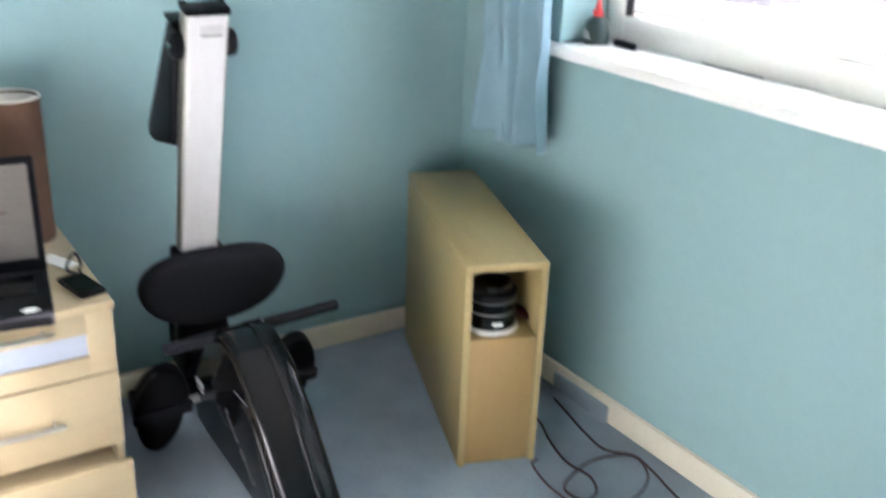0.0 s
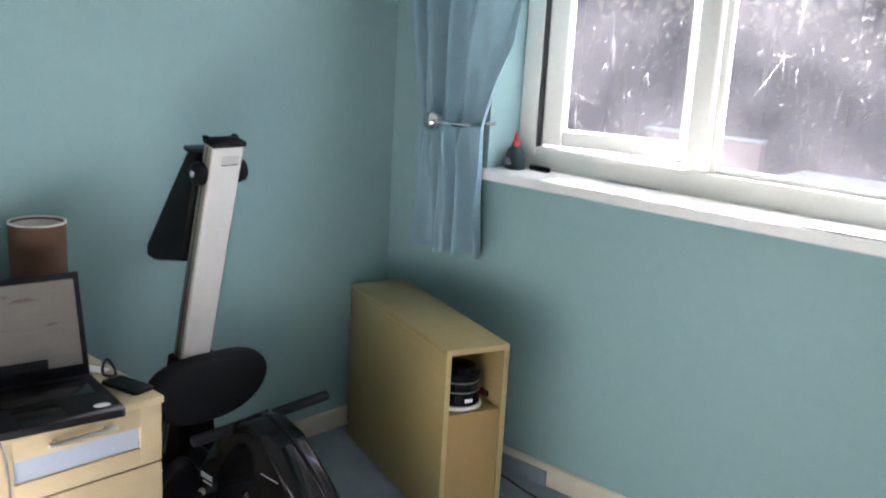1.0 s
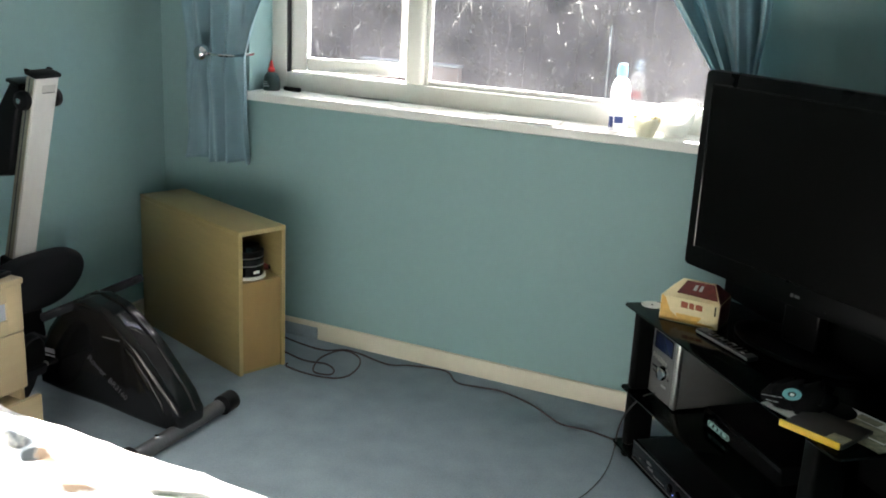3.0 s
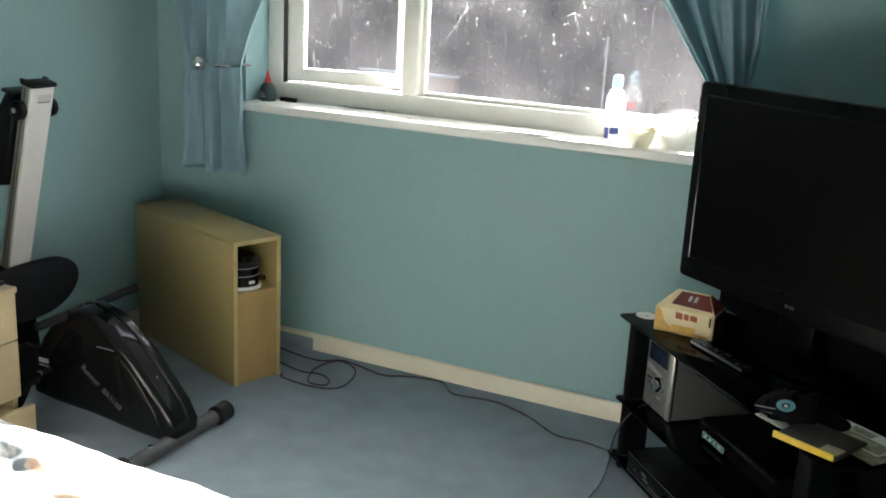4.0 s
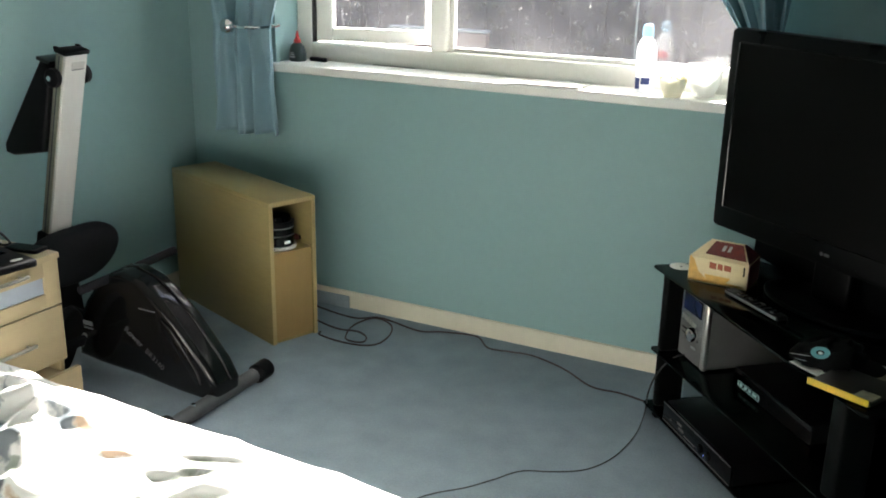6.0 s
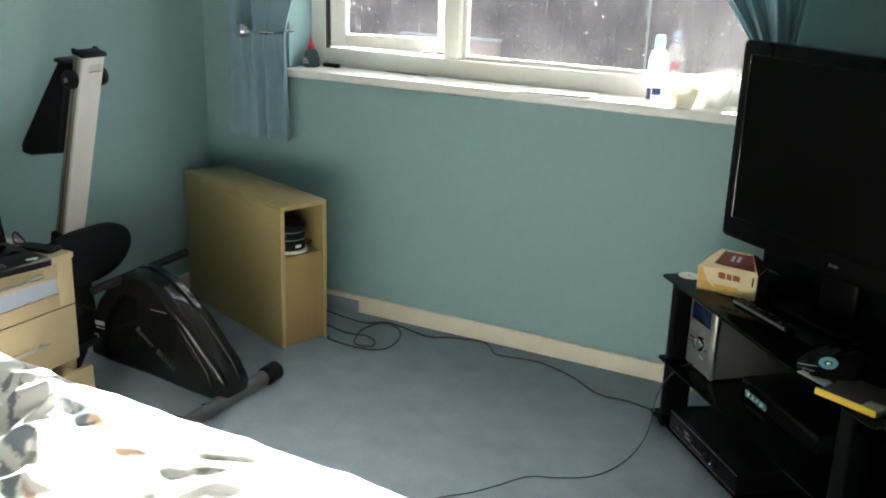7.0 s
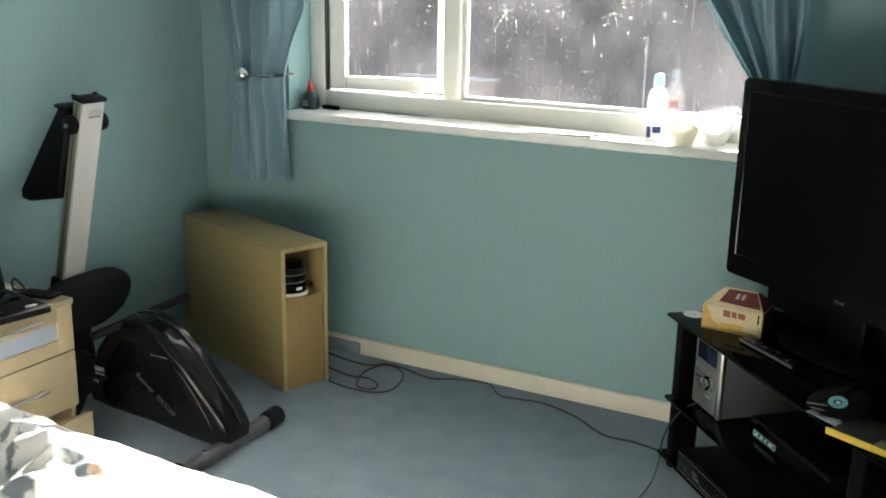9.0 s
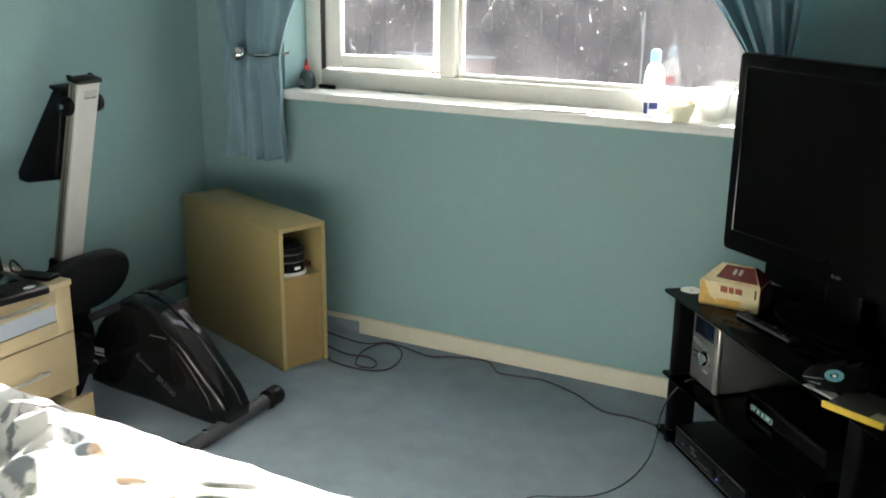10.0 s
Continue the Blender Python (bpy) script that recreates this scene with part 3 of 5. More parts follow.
def drawer(z0, z1, out, frosted):
    x1 = CX + out
    d = part("drawer", box(CX - 0.4 + out, x1 - 0.0195, CY0 + 0.022, CY1 - 0.022, z0 + 0.012, z1 - 0.03, 0.001), M_PINE, chest)
    if frosted:
        y0, y1 = CY0 + 0.060, CY1 - 0.060
        part("stile", box(x1 - 0.019, x1, CY0 + 0.001, y0, z0, z1, 0.002), M_PINE, d)
        part("stile", box(x1 - 0.019, x1, y1, CY1 - 0.001, z0, z1, 0.002), M_PINE, d)
        part("rail", box(x1 - 0.0189, x1 - 0.0001, y0 - 0.001, y1 + 0.001, z0, z0 + 0.048, 0.002), M_PINE, d)
        part("rail", box(x1 - 0.0189, x1 - 0.0001, y0 - 0.001, y1 + 0.001, z1 - 0.052, z1, 0.002), M_PINE, d)
        part("frosted_panel", box(x1 - 0.013, x1 - 0.008, y0 - 0.002, y1 + 0.002, z0 + 0.046, z1 - 0.05, 0), M_FROST, d, "frosted blue-grey panel")
    else:
        part("drawer_front", box(x1 - 0.019, x1, CY0 + 0.001, CY1 - 0.001, z0, z1, 0.003), M_PINE, d)
    zc = z1 - 0.024 if frosted else 0.5 * (z0 + z1)
    yc = 0.5 * (CY0 + CY1)
    h = rod((x1 + 0.022, yc - 0.085, zc), (x1 + 0.022, yc + 0.085, zc), 0.006)
    add(h, rod((x1 - 0.002, yc - 0.065, zc), (x1 + 0.022, yc - 0.065, zc), 0.004))
    add(h, rod((x1 - 0.002, yc + 0.065, zc), (x1 + 0.022, yc + 0.065, zc), 0.004))
    part("handle", h, M_STEEL, d, "brushed steel bar handle")


drawer(0.404, 0.560, 0.0, True)
drawer(0.208, 0.400, 0.0, False)
drawer(0.012, 0.196, 0.060, False)

lap = thing("laptop", "open black laptop on the chest of drawers", "laptop", 0.385, -1.415, CZ + 0.001, -9)
# local x towards the user, y to the right edge at zero
LW, LD = 0.365, 0.265
part("base", plate(rounded(0, LD, -LW, 0, 0.012), 0.002, 0.024, 0.004), M_BLACKP, lap)
part("keyboard", box(0.03, 0.14, -LW + 0.03, -0.03, 0.0242, 0.0262, 0.001), M_BLACKG, lap)
part("touchpad", box(0.165, 0.235, -0.235, -0.13, 0.0242, 0.0252, 0.001), M_BLACKG, lap)
part("sticker", plate([(0.222 + 0.012 * math.cos(k), -0.045 + 0.02 * math.sin(k)) for k in np.linspace(0, 6.1, 16)], 0.0242, 0.0250, 0), M_PAPER, lap, "oval white sticker")
lidm = pose(0.004, 0, 0.022, 0, -16, 0)
lid = box(-0.012, 0, -LW, 0, 0, 0.265, 0.004, m=lidm)
lid_ob = part("lid", lid, M_BLACKP, lap)
part("screen", box(0.0005, 0.0015, -LW + 0.016, -0.016, 0.030, 0.247, 0, m=lidm), M_LAPSCR, lid_ob, "dim beige laptop screen")
part("window_bar", box(0.0016, 0.0022, -LW + 0.03, -0.10, 0.03, 0.055, 0, m=lidm), M_BLACKP, lid_ob)
tagged(part("charger_cable", tube([(0.45, -1.76, 0.60), (0.56, -1.745, 0.602), (0.625, -1.735, 0.56), (0.626, -1.725, 0.40), (0.655, -1.72, 0.2), (0.672, -1.71, 0.03), (0.69, -1.74, 0.004)], 0.0028), M_CABLEBLK), "thin black charger cable hanging over the drawers", "cable")

ph = thing("mobile_phone", "black mobile phone lying on the chest of drawers", "mobile phone", 0.475, -1.362, CZ + 0.0005, 12)
part("body", plate(rounded(-0.065, 0.065, -0.031, 0.031, 0.01), 0, 0.011, 0.003), M_BLACKP, ph)
part("screen", plate(rounded(-0.05, 0.05, -0.026, 0.026, 0.004), 0.0112, 0.0118, 0), M_GLASSBLK, ph)
tagged(part("coiled_lead", tube([(0.40, -1.35, CZ + 0.004), (0.37, -1.37, CZ + 0.005), (0.34, -1.355, CZ + 0.02), (0.335, -1.34, CZ + 0.03), (0.36, -1.335, CZ + 0.012), (0.385, -1.345, CZ + 0.005)], 0.004), M_CABLEBLK), "short black lead curled on the chest", "cable")
wal = thing("folded_paper", "small folded paper slip on the chest of drawers", "paper", 0.30, -1.375, CZ + 0.0005, 25)
part("sheet", box(-0.05, 0.05, -0.02, 0.02, 0, 0.004, 0.001), M_PAPER, wal)

lamp = thing("table_lamp", "tall brown drum table lamp with pale lining", "table lamp", 0.100, -1.408, CZ)
lamp.scale = (0.92, 0.92, 1.0)
part("shade", lathe([(0.078, 0.0), (0.080, 0.002), (0.080, 0.363), (0.079, 0.366), (0.076, 0.366), (0.0755, 0.363), (0.0755, 0.004), (0.078, 0.0)], 40), M_BROWN, lamp)
part("lining", lathe([(0.0750, 0.36), (0.0745, 0.36), (0.0745, 0.006), (0.0750, 0.006)], 40), M_LINING, lamp, "pale inner lining")
part("rim", lathe([(0.0752, 0.366), (0.0815, 0.366), (0.0815, 0.370), (0.0752, 0.370), (0.0752, 0.366)], 40), M_LINING, lamp, "pale rim")
part("base", lathe([(0, 0.001), (0.0735, 0.001), (0.074, 0.012), (0.012, 0.02), (0.012, 0.12), (0, 0.12)], 30), M_BLACKP, lamp)

# ---- folded rowing machine ----
rower = thing("rowing_machine", "folded black rowing machine with pale upright rail", "rowing machine", 0, 0, 0)
YC = -0.990
# rail leans into the room as it rises
RA, RB = Vector((0.135, YC, 0.17)), Vector((0.388, YC, 1.160))
lean = math.degrees(math.atan2(RB.x - RA.x, RB.z - RA.z))
railm = pose(RA.x, RA.y, RA.z, 0, lean, 0)
RL = (RB - RA).length
part("rail", box(-0.045, 0.0, -0.056, 0.042, 0, RL, 0.006, 3, m=railm), M_ALU, rower, "pale grey painted rail")
part("rail_groove", box(-0.026, -0.021, -0.0612, -0.0603, 0.0, RL - 0.006, 0, m=railm), M_DARKTUBE, rower, "dark groove along the rail")
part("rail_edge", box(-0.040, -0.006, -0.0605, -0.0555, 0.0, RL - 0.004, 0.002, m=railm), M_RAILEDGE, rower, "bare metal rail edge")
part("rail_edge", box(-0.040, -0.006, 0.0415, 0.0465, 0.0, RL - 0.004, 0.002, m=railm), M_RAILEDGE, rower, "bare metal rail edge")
cap = box(-0.052, 0.004, -0.062, 0.048, RL - 0.002, RL + 0.014, 0.005, m=railm)
add(cap, box(-0.056, -0.038, -0.062, -0.046, RL + 0.008, RL + 0.018, 0.004, m=railm))
add(cap, box(-0.056, -0.038, 0.032, 0.048, RL + 0.008, RL + 0.018, 0.004, m=railm))
part("end_cap", cap, M_BLACKP, rower)
part("rail_label", box(0.0003, 0.001, -0.026, 0.030, RL - 0.055, RL - 0.026, 0, m=railm), M_RAILLABEL, rower, "faint grey label")
part("label_slot", box(0.0011, 0.0016, -0.024, 0.028, RL - 0.0545, RL - 0.0515, 0, m=railm), M_DARKTUBE, rower, "dark slot under the label")
# rear leg folded down behind the rail
leg = slab([(-0.052, RL - 0.045), (-0.105, RL - 0.050), (-0.165, RL - 0.20), (-0.243, RL - 0.402), (-0.234, RL - 0.436), (-0.192, RL - 0.432), (-0.052, RL - 0.368)], -0.072, 0.058, 0.012)
bmesh.ops.transform(leg, matrix=railm, verts=leg.verts)
part("rear_leg", leg, M_BLACKP, rower)
lip = box(-0.118, -0.05, -0.075, 0.061, RL - 0.05, RL - 0.035, 0.006, m=railm)
part("leg_rim", lip, M_BLACKG, rower)
for sy in (-1, 1):
    k = lathe([(0, 0), (0.030, 0.0), (0.034, 0.006), (0.032, 0.022), (0.022, 0.028), (0, 0.030)], 24, railm @ pose(-0.03, 0.047 if sy > 0 else -0.061, RL - 0.085, 90 if sy < 0 else -90))
    kn = part("knob", k, M_BLACKP, rower)
    part("bolt", lathe([(0, 0.028), (0.010, 0.028), (0.009, 0.033), (0, 0.034)], 12, railm @ pose(-0.03, 0.047 if sy > 0 else -0.061, RL - 0.085, 90 if sy < 0 else -90)), M_CHROME, kn, "steel bolt")
# seat: kidney pad facing the room
out = []
for k in range(48):
    a = 2 * math.pi * k / 48
    y, z = 0.205 * math.cos(a), 0.118 * math.sin(a)
    y = 0.205 * math.copysign(abs(math.cos(a)) ** 0.8, math.cos(a))
    z += 0.026 * (y / 0.205) ** 2 - 0.016 if z > 0 else 0.012 * (y / 0.205) ** 2
    out.append((y, z))
seat = slab(out, 0, 0.062, 0.022, 4)
seatm = pose(0.215, -0.972, 0.425, 0, lean - 6, 0) @ pose(0, 0, 0, 0, 0, 90)
bmesh.ops.transform(seat, matrix=seatm @ Matrix.Diagonal((1, -1, 1, 1)), verts=seat.verts)
part("seat", seat, M_FOAM, rower, "black padded seat")
part("seat_carriage", box(-0.05, 0.012, -0.075, 0.062, 0.24, 0.35, 0.008, m=railm), M_BLACKP, rower)
# flywheel shroud
side = [(0.335, 0.16), (0.355, 0.22), (0.40, 0.30), (0.46, 0.375), (0.53, 0.425), (0.585, 0.435), (0.66, 0.41), (0.73, 0.358), (0.797, 0.295), (0.858, 0.222), (0.915, 0.15), (0.948, 0.088), (0.945, 0.048), (0.90, 0.03), (0.80, 0.035), (0.62, 0.055), (0.45, 0.062), (0.345, 0.075)]
part("shroud", slab([(x + 0.012 * (x > 0.6) + 0.022 * min(1.0, max(0.0, (x - 0.70) / 0.22)), z) for x, z in side], -1.080, -0.940, 0.024, 5), M_BLACKG, rower, "glossy black flywheel cover")
crest = [(x + 0.012 * (x > 0.6) + 0.022 * min(1.0, max(0.0, (x - 0.70) / 0.22)), z) for x, z in side if x > 0.5 and z > 0.06]
part("crest_moulding", slab([(x + 0.003, z + 0.005) for x, z in crest] + [(x - 0.02, z - 0.02) for x, z in reversed(crest)], -1.000, -0.982, 0.004, 3), M_BLACKG, rower, "glossy raised strip along the cover")
flute = [(0.73, 0.30), (0.77, 0.275), (0.83, 0.205), (0.882, 0.13), (0.895, 0.085), (0.875, 0.085), (0.825, 0.15), (0.76, 0.235)]
part("side_moulding", slab([(x + 0.028, z + 0.004) for x, z in flute], -1.0865, -1.070, 0.005, 3), M_BLACKG, rower)
part("seam", box(0.66, 0.735, -1.0820, -1.0795, 0.318, 0.321, 0), M_DIMPRINT, rower)
tm = pose(0.582, -1.0808, 0.224, 90, 0, 0) @ pose(0, 0, 0, 0, 0, -35.5)
words("Rower", 0.034, M_TEXT, tm, rower)
words("BR3160", 0.030, M_TEXT, tm @ pose(0.112, 0.001, 0), rower)
lab = part("maker_label", box(0.375, 0.43, -1.0815, -1.0798, 0.205, 0.222, 0), M_GREYPRINT, rower, "small grey printed label")
part("maker_label", box(0.385, 0.43, -1.0815, -1.0798, 0.192, 0.198, 0), M_GREYPRINT, rower)
# frame between rail and cover
part("frame_tube", rod((0.08, YC, 0.20), (0.42, YC, 0.16), 0.030), M_BLACKP, rower)
part("pivot_bracket", slab([(0.05, 0.12), (0.16, 0.10), (0.22, 0.18), (0.20, 0.32), (0.12, 0.34), (0.06, 0.28)], -1.05, -0.92, 0.01), M_BLACKP, rower)
part("rear_stabiliser", rod((0.11, -1.19, 0.034), (0.11, -0.76, 0.034), 0.033), M_BLACKP, rower)
part("upright", rod((0.11, YC, 0.05), (0.10, YC, 0.20), 0.028), M_BLACKP, rower)
# front foot
part("front_stabiliser", rod((0.962, -1.28, 0.034), (0.952, -0.80, 0.034), 0.027, 24), M_DARKTUBE, rower, "dark grey metal foot tube")
for y0, y1 in ((-1.335, -1.265), (-0.838, -0.752)):
    part("foot_cap", rod((0.958, y0, 0.0365), (0.952, y1, 0.0365), 0.036, 24, 0.012), M_BLACKP, rower)
part("foot_bracket", box(0.865, 0.968, -1.06, -0.95, 0.03, 0.09, 0.012), M_BLACKP, rower)
part("foot_bolt", lathe([(0, 0), (0.009, 0), (0.008, 0.006), (0, 0.008)], 12, pose(0.960, -1.165, 0.0605)), M_CHROME, rower, "steel bolt")
# pull handle lying across the top
hd = part("pull_handle", rod((0.515, -1.20, 0.394), (0.520, -0.735, 0.414), 0.0155, 16, 0.005), M_FOAM, rower, "black foam pull handle")
part("handle_collar", rod((0.517, -1.0, 0.4025), (0.518, -0.955, 0.4045), 0.0185), M_BLACKP, hd)
part("collar_ring", rod((0.518, -0.953, 0.4047), (0.518, -0.946, 0.405), 0.020), M_CHROME, hd, "chrome ring")
part("handle_rest", slab([(0.45, 0.34), (0.56, 0.375), (0.545, 0.396), (0.50, 0.395), (0.44, 0.375)], -1.05, -0.93, 0.006), M_BLACKP, rower)


def pedal(yc):
    m = pose(0.385, yc, 0.160, 0, 22, 0)
    o = [(0.075 * math.cos(a) * (1.0 if math.sin(a) > 0 else 0.85), 0.165 * math.sin(a)) for a in np.linspace(0, 2 * math.pi, 32, endpoint=False)]
    b = slab(o, -0.018, 0.018, 0.007)
    bmesh.ops.transform(b, matrix=m @ pose(0, 0, 0, 0, 0, 90), verts=b.verts)
    pd = part("foot_pedal", b, M_BLACKP, rower)
    part("strap", box(0.016, 0.034, -0.078, 0.078, -0.01, 0.03, 0.005, m=m), M_FOAM, pd, "black webbing strap")
    part("axle", rod((0.385, yc, 0.160), (0.385, YC, 0.160), 0.011), M_STEEL, pd, "steel axle")


pedal(-1.185)
pedal(-0.825)


# ---- television corner ----
SA = -48.65                              # the stand's front runs at this angle
stand = thing("tv_stand", "black glass three-tier television stand", "television stand", 2.255, -0.34, 0, SA)
standm = pose(2.255, -0.34, 0, 0, 0, SA)
SW, SD = 1.10, 0.43


def shelf_outline(x0, x1, y0, y1):
    return [(x0, y0), (x0 + 0.012, y0 - 0.010), (x1 - 0.012, y0 - 0.010), (x1, y0), (x1 + 0.006, y1 - 0.03), (x1 - 0.16, y1), (x0 + 0.16, y1), (x0 + 0.03, y1 - 0.06)]


for z1, inset in ((0.540, 0.0), (0.250, 0.01), (0.045, 0.004)):
    part("glass_shelf", plate(shelf_outline(inset, SW - inset, inset, SD), z1 - 0.008, z1, 0.0025), M_GLASSBLK, stand, "black glass shelf")
for x, wide in ((0.038, 0.034), (SW - 0.150, 0.058)):
    for z0, z1 in ((0.0, 0.0365), (0.0455, 0.2415), (0.2505, 0.5315)):
        part("post", box(x, x + wide, 0.012, 0.11, z0, z1, 0.012, 3), M_POST, stand)
    part("post", box(x + 0.09, x + 0.145, 0.33, 0.385, 0.0455, 0.2415, 0.012, 3), M_POST, stand)
    part("post", box(x + 0.09, x + 0.145, 0.33, 0.385, 0.2505, 0.5315, 0.012, 3), M_POST, stand)
    part("foot", box(x + 0.09, x + 0.145, 0.33, 0.385, 0.0, 0.0365, 0.012, 3), M_POST, stand)

# black panels added behind the shelves and television to stand in for shade
part("back_panel", box(0.27, 0.98, 0.385, 0.415, 0.0455, 0.2415, 0.004), M_POST, stand)
part("back_panel", box(0.27, 0.98, 0.385, 0.415, 0.2505, 0.5315, 0.004), M_POST, stand)
part("dark_fill_panel", box(-0.035, 0.96, 0.385, 0.412, 0.5405, 0.80, 0.004), M_POST, stand, "black panel added to darken the space under the television")

TVX, TVY, TVA = 2.407, -0.246, -36.9
TVW, TVH, TVZ = 0.955, 0.633, 0.681
tv = thing("television", "large switched-off black flat television", "television", TVX, TVY, 0.5405, TVA)
z0 = TVZ - 0.5405
rim = 0.045
body = plate(rounded(0, TVW, 0, TVH, 0.018), 0, 0.045, 0.006)
bmesh.ops.transform(body, matrix=pose(0, 0.045, z0, 90), verts=body.verts)
part("casing", body, M_TVBLK, tv)
back = box(0.12, TVW - 0.12, 0.044, 0.095, z0 + 0.08, z0 + TVH - 0.10, 0.03, 3)
part("back_cover", back, M_TVBLK, tv)
part("screen", box(rim, TVW - rim, -0.0014, -0.0004, z0 + 0.072, z0 + TVH - rim, 0), M_SCREEN, tv, "dark glossy screen")
# polished bevel round the screen
for tx in (rim - 0.004, TVW - rim + 0.004):
    part("screen_trim", rod((tx, -0.001, z0 + 0.068), (tx, -0.001, z0 + TVH - rim + 0.003), 0.0045), M_TRIM, tv, "polished trim strip")
part("screen_trim", box(rim, TVW - rim, -0.004, 0.001, z0 + 0.066, z0 + 0.071, 0.001), M_TVBLK, tv)
part("screen_trim", box(rim, TVW - rim, -0.004, 0.001, z0 + TVH - rim + 0.001, z0 + TVH - rim + 0.005, 0.001), M_TVBLK, tv)
logo = lathe([(0, 0), (0.006, 0), (0.006, 0.001), (0, 0.001)], 20, pose(TVW / 2 - 0.014, -0.0006, z0 + 0.035, 90))
part("badge", logo, M_DIMPRINT, tv, "small grey badge")
part("badge_bar", box(TVW / 2 - 0.004, TVW / 2 + 0.014, -0.0016, 0, z0 + 0.031, z0 + 0.039, 0), M_DIMPRINT, tv)
part("neck", box(TVW / 2 - 0.07, TVW / 2 + 0.07, 0.035, 0.075, 0.014, z0 + 0.09, 0.012, 3), M_TVBLK, tv)
part("pedestal", plate([(TVW / 2 + 0.24 * math.cos(a), 0.055 + 0.13 * math.sin(a)) for a in np.linspace(0, 2 * math.pi, 40, endpoint=False)], 0.0005, 0.016, 0.005), M_TVBLK, tv)
part("standby_light", lathe([(0, 0), (0.0025, 0), (0.002, 0.002), (0, 0.002)], 10, pose(TVW / 2 + 0.11, -0.0006, z0 + 0.022, 90)), M_CHROME, tv)


def on_stand(x, y, z):
    p = standm @ Vector((x, y, 0))
    return p.x, p.y, z


# hi-fi unit on the middle shelf
x, y, z = on_stand(0.077, 0.070, 0.2505)
hifi = thing("hifi_unit", "silver compact hi-fi unit on the middle shelf", "hi-fi", x, y, z, SA)
part("body", box(0.002, 0.172, 0.014, 0.30, 0.006, 0.236, 0.004), M_HIFI, hifi)
face = part("front_panel", box(0, 0.150, 0, 0.0135, 0.004, 0.238, 0.006, 3), M_HIFI, hifi)
part("side_strip", box(0.1505, 0.176, -0.004, 0.0135, 0.004, 0.238, 0.010, 3), M_STEEL, hifi, "polished metal edge strip")
part("display", box(0.022, 0.130, -0.0015, 0, 0.172, 0.218, 0.001), M_LCDBLUE, hifi, "dark blue display")
part("display_rim", box(0.016, 0.136, -0.0008, 0.0005, 0.166, 0.224, 0.001), M_BLACKG, hifi)
for k in range(6):
    part("button", box(0.018 + 0.016 * k, 0.028 + 0.016 * k, -0.005, 0, 0.134 - 0.002 * k, 0.152 - 0.002 * k, 0.003), M_STEEL, hifi)
for k in range(5):
    part("button", box(0.018 + 0.012 * k, 0.026 + 0.012 * k, -0.0025, 0, 0.100, 0.107, 0.001), M_BLACKP, hifi)
part("volume_knob", lathe([(0, 0), (0.026, 0), (0.026, 0.016), (0.021, 0.024), (0.010, 0.026), (0, 0.026)], 28, pose(0.104, 0, 0.106, 90)), M_CHROME, hifi, "chrome volume knob")
part("disc_slot", box(0.02, 0.13, -0.0012, 0, 0.085, 0.088, 0), M_BLACKP, hifi)
part("badge_bar", box(0.085, 0.115, -0.0012, 0, 0.052, 0.060, 0), M_GREYPRINT, hifi)
for fx in (0.02, 0.15):
    for fy in (0.03, 0.28):
        part("foot", rod((fx, fy, 0), (fx, fy, 0.0065), 0.008), M_BLACKP, hifi)

x, y, z = on_stand(0.344, 0.130, 0.2505)
stb = thing("set_top_box", "black set-top box with lit green display", "set-top box", x, y, z, SA)
part("body", box(0, 0.40, 0, 0.245, 0.005, 0.062, 0.004), M_BLACKP, stb)
part("front_panel", box(0, 0.40, -0.006, -0.0005, 0.005, 0.062, 0.003), M_BLACKG, stb)
disp = part("display", box(0.032, 0.147, -0.0075, -0.0062, 0.013, 0.030, 0.001), M_GLASSBLK, stb)
rimd = box(0.032, 0.147, -0.0082, -0.0076, 0.0285, 0.030, 0)
add(rimd, box(0.032, 0.147, -0.0082, -0.0076, 0.013, 0.0145, 0))
add(rimd, box(0.032, 0.0345, -0.0082, -0.0076, 0.0146, 0.0284, 0))
add(rimd, box(0.1445, 0.147, -0.0082, -0.0076, 0.0146, 0.0284, 0))
part("lit_rim", rimd, M_GREENLED, disp, "pale green lit rim")
for k, w in ((0.042, 0.012), (0.066, 0.014), (0.090, 0.012), (0.112, 0.022)):
    part("lit_digit", box(k, k + w, -0.0082, -0.0076, 0.018, 0.025, 0), M_GREENLED, disp, "pale green lit sign")
part("foot", box(0.01, 0.39, 0.02, 0.24, 0, 0.0052, 0.001), M_BLACKP, stb)

x, y, z = on_stand(0.16, -0.006, 0.0455)
ply = thing("disc_player", "black disc player on the lowest shelf", "disc player", x, y, z, SA)
part("body", box(0, 0.43, 0.010, 0.30, 0.004, 0.072, 0.003), M_BLACKP, ply)
part("front_panel", box(0, 0.43, 0, 0.0095, 0.004, 0.074, 0.002), M_BLACKG, ply)
part("trim_line", box(0.002, 0.428, -0.0015, 0, 0.068, 0.071, 0), M_DARKTUBE, ply, "thin silver trim line")
part("trim_line", box(0.002, 0.428, -0.0015, 0, 0.008, 0.011, 0), M_DARKTUBE, ply, "thin silver trim line")
for k, w, h0, h1 in ((0.10, 0.030, 0.040, 0.048), (0.11, 0.034, 0.026, 0.034), (0.15, 0.07, 0.020, 0.023), (0.05, 0.012, 0.03, 0.033)):
    part("printed_mark", box(k, k + w, -0.001, 0, h0, h1, 0), M_DIMPRINT, ply)
for k in (0.25, 0.30):
    part("dial", lathe([(0, 0), (0.014, 0), (0.014, 0.006), (0.011, 0.008), (0, 0.008)], 20, pose(k, 0, 0.032, 90)), M_BLACKG, ply)
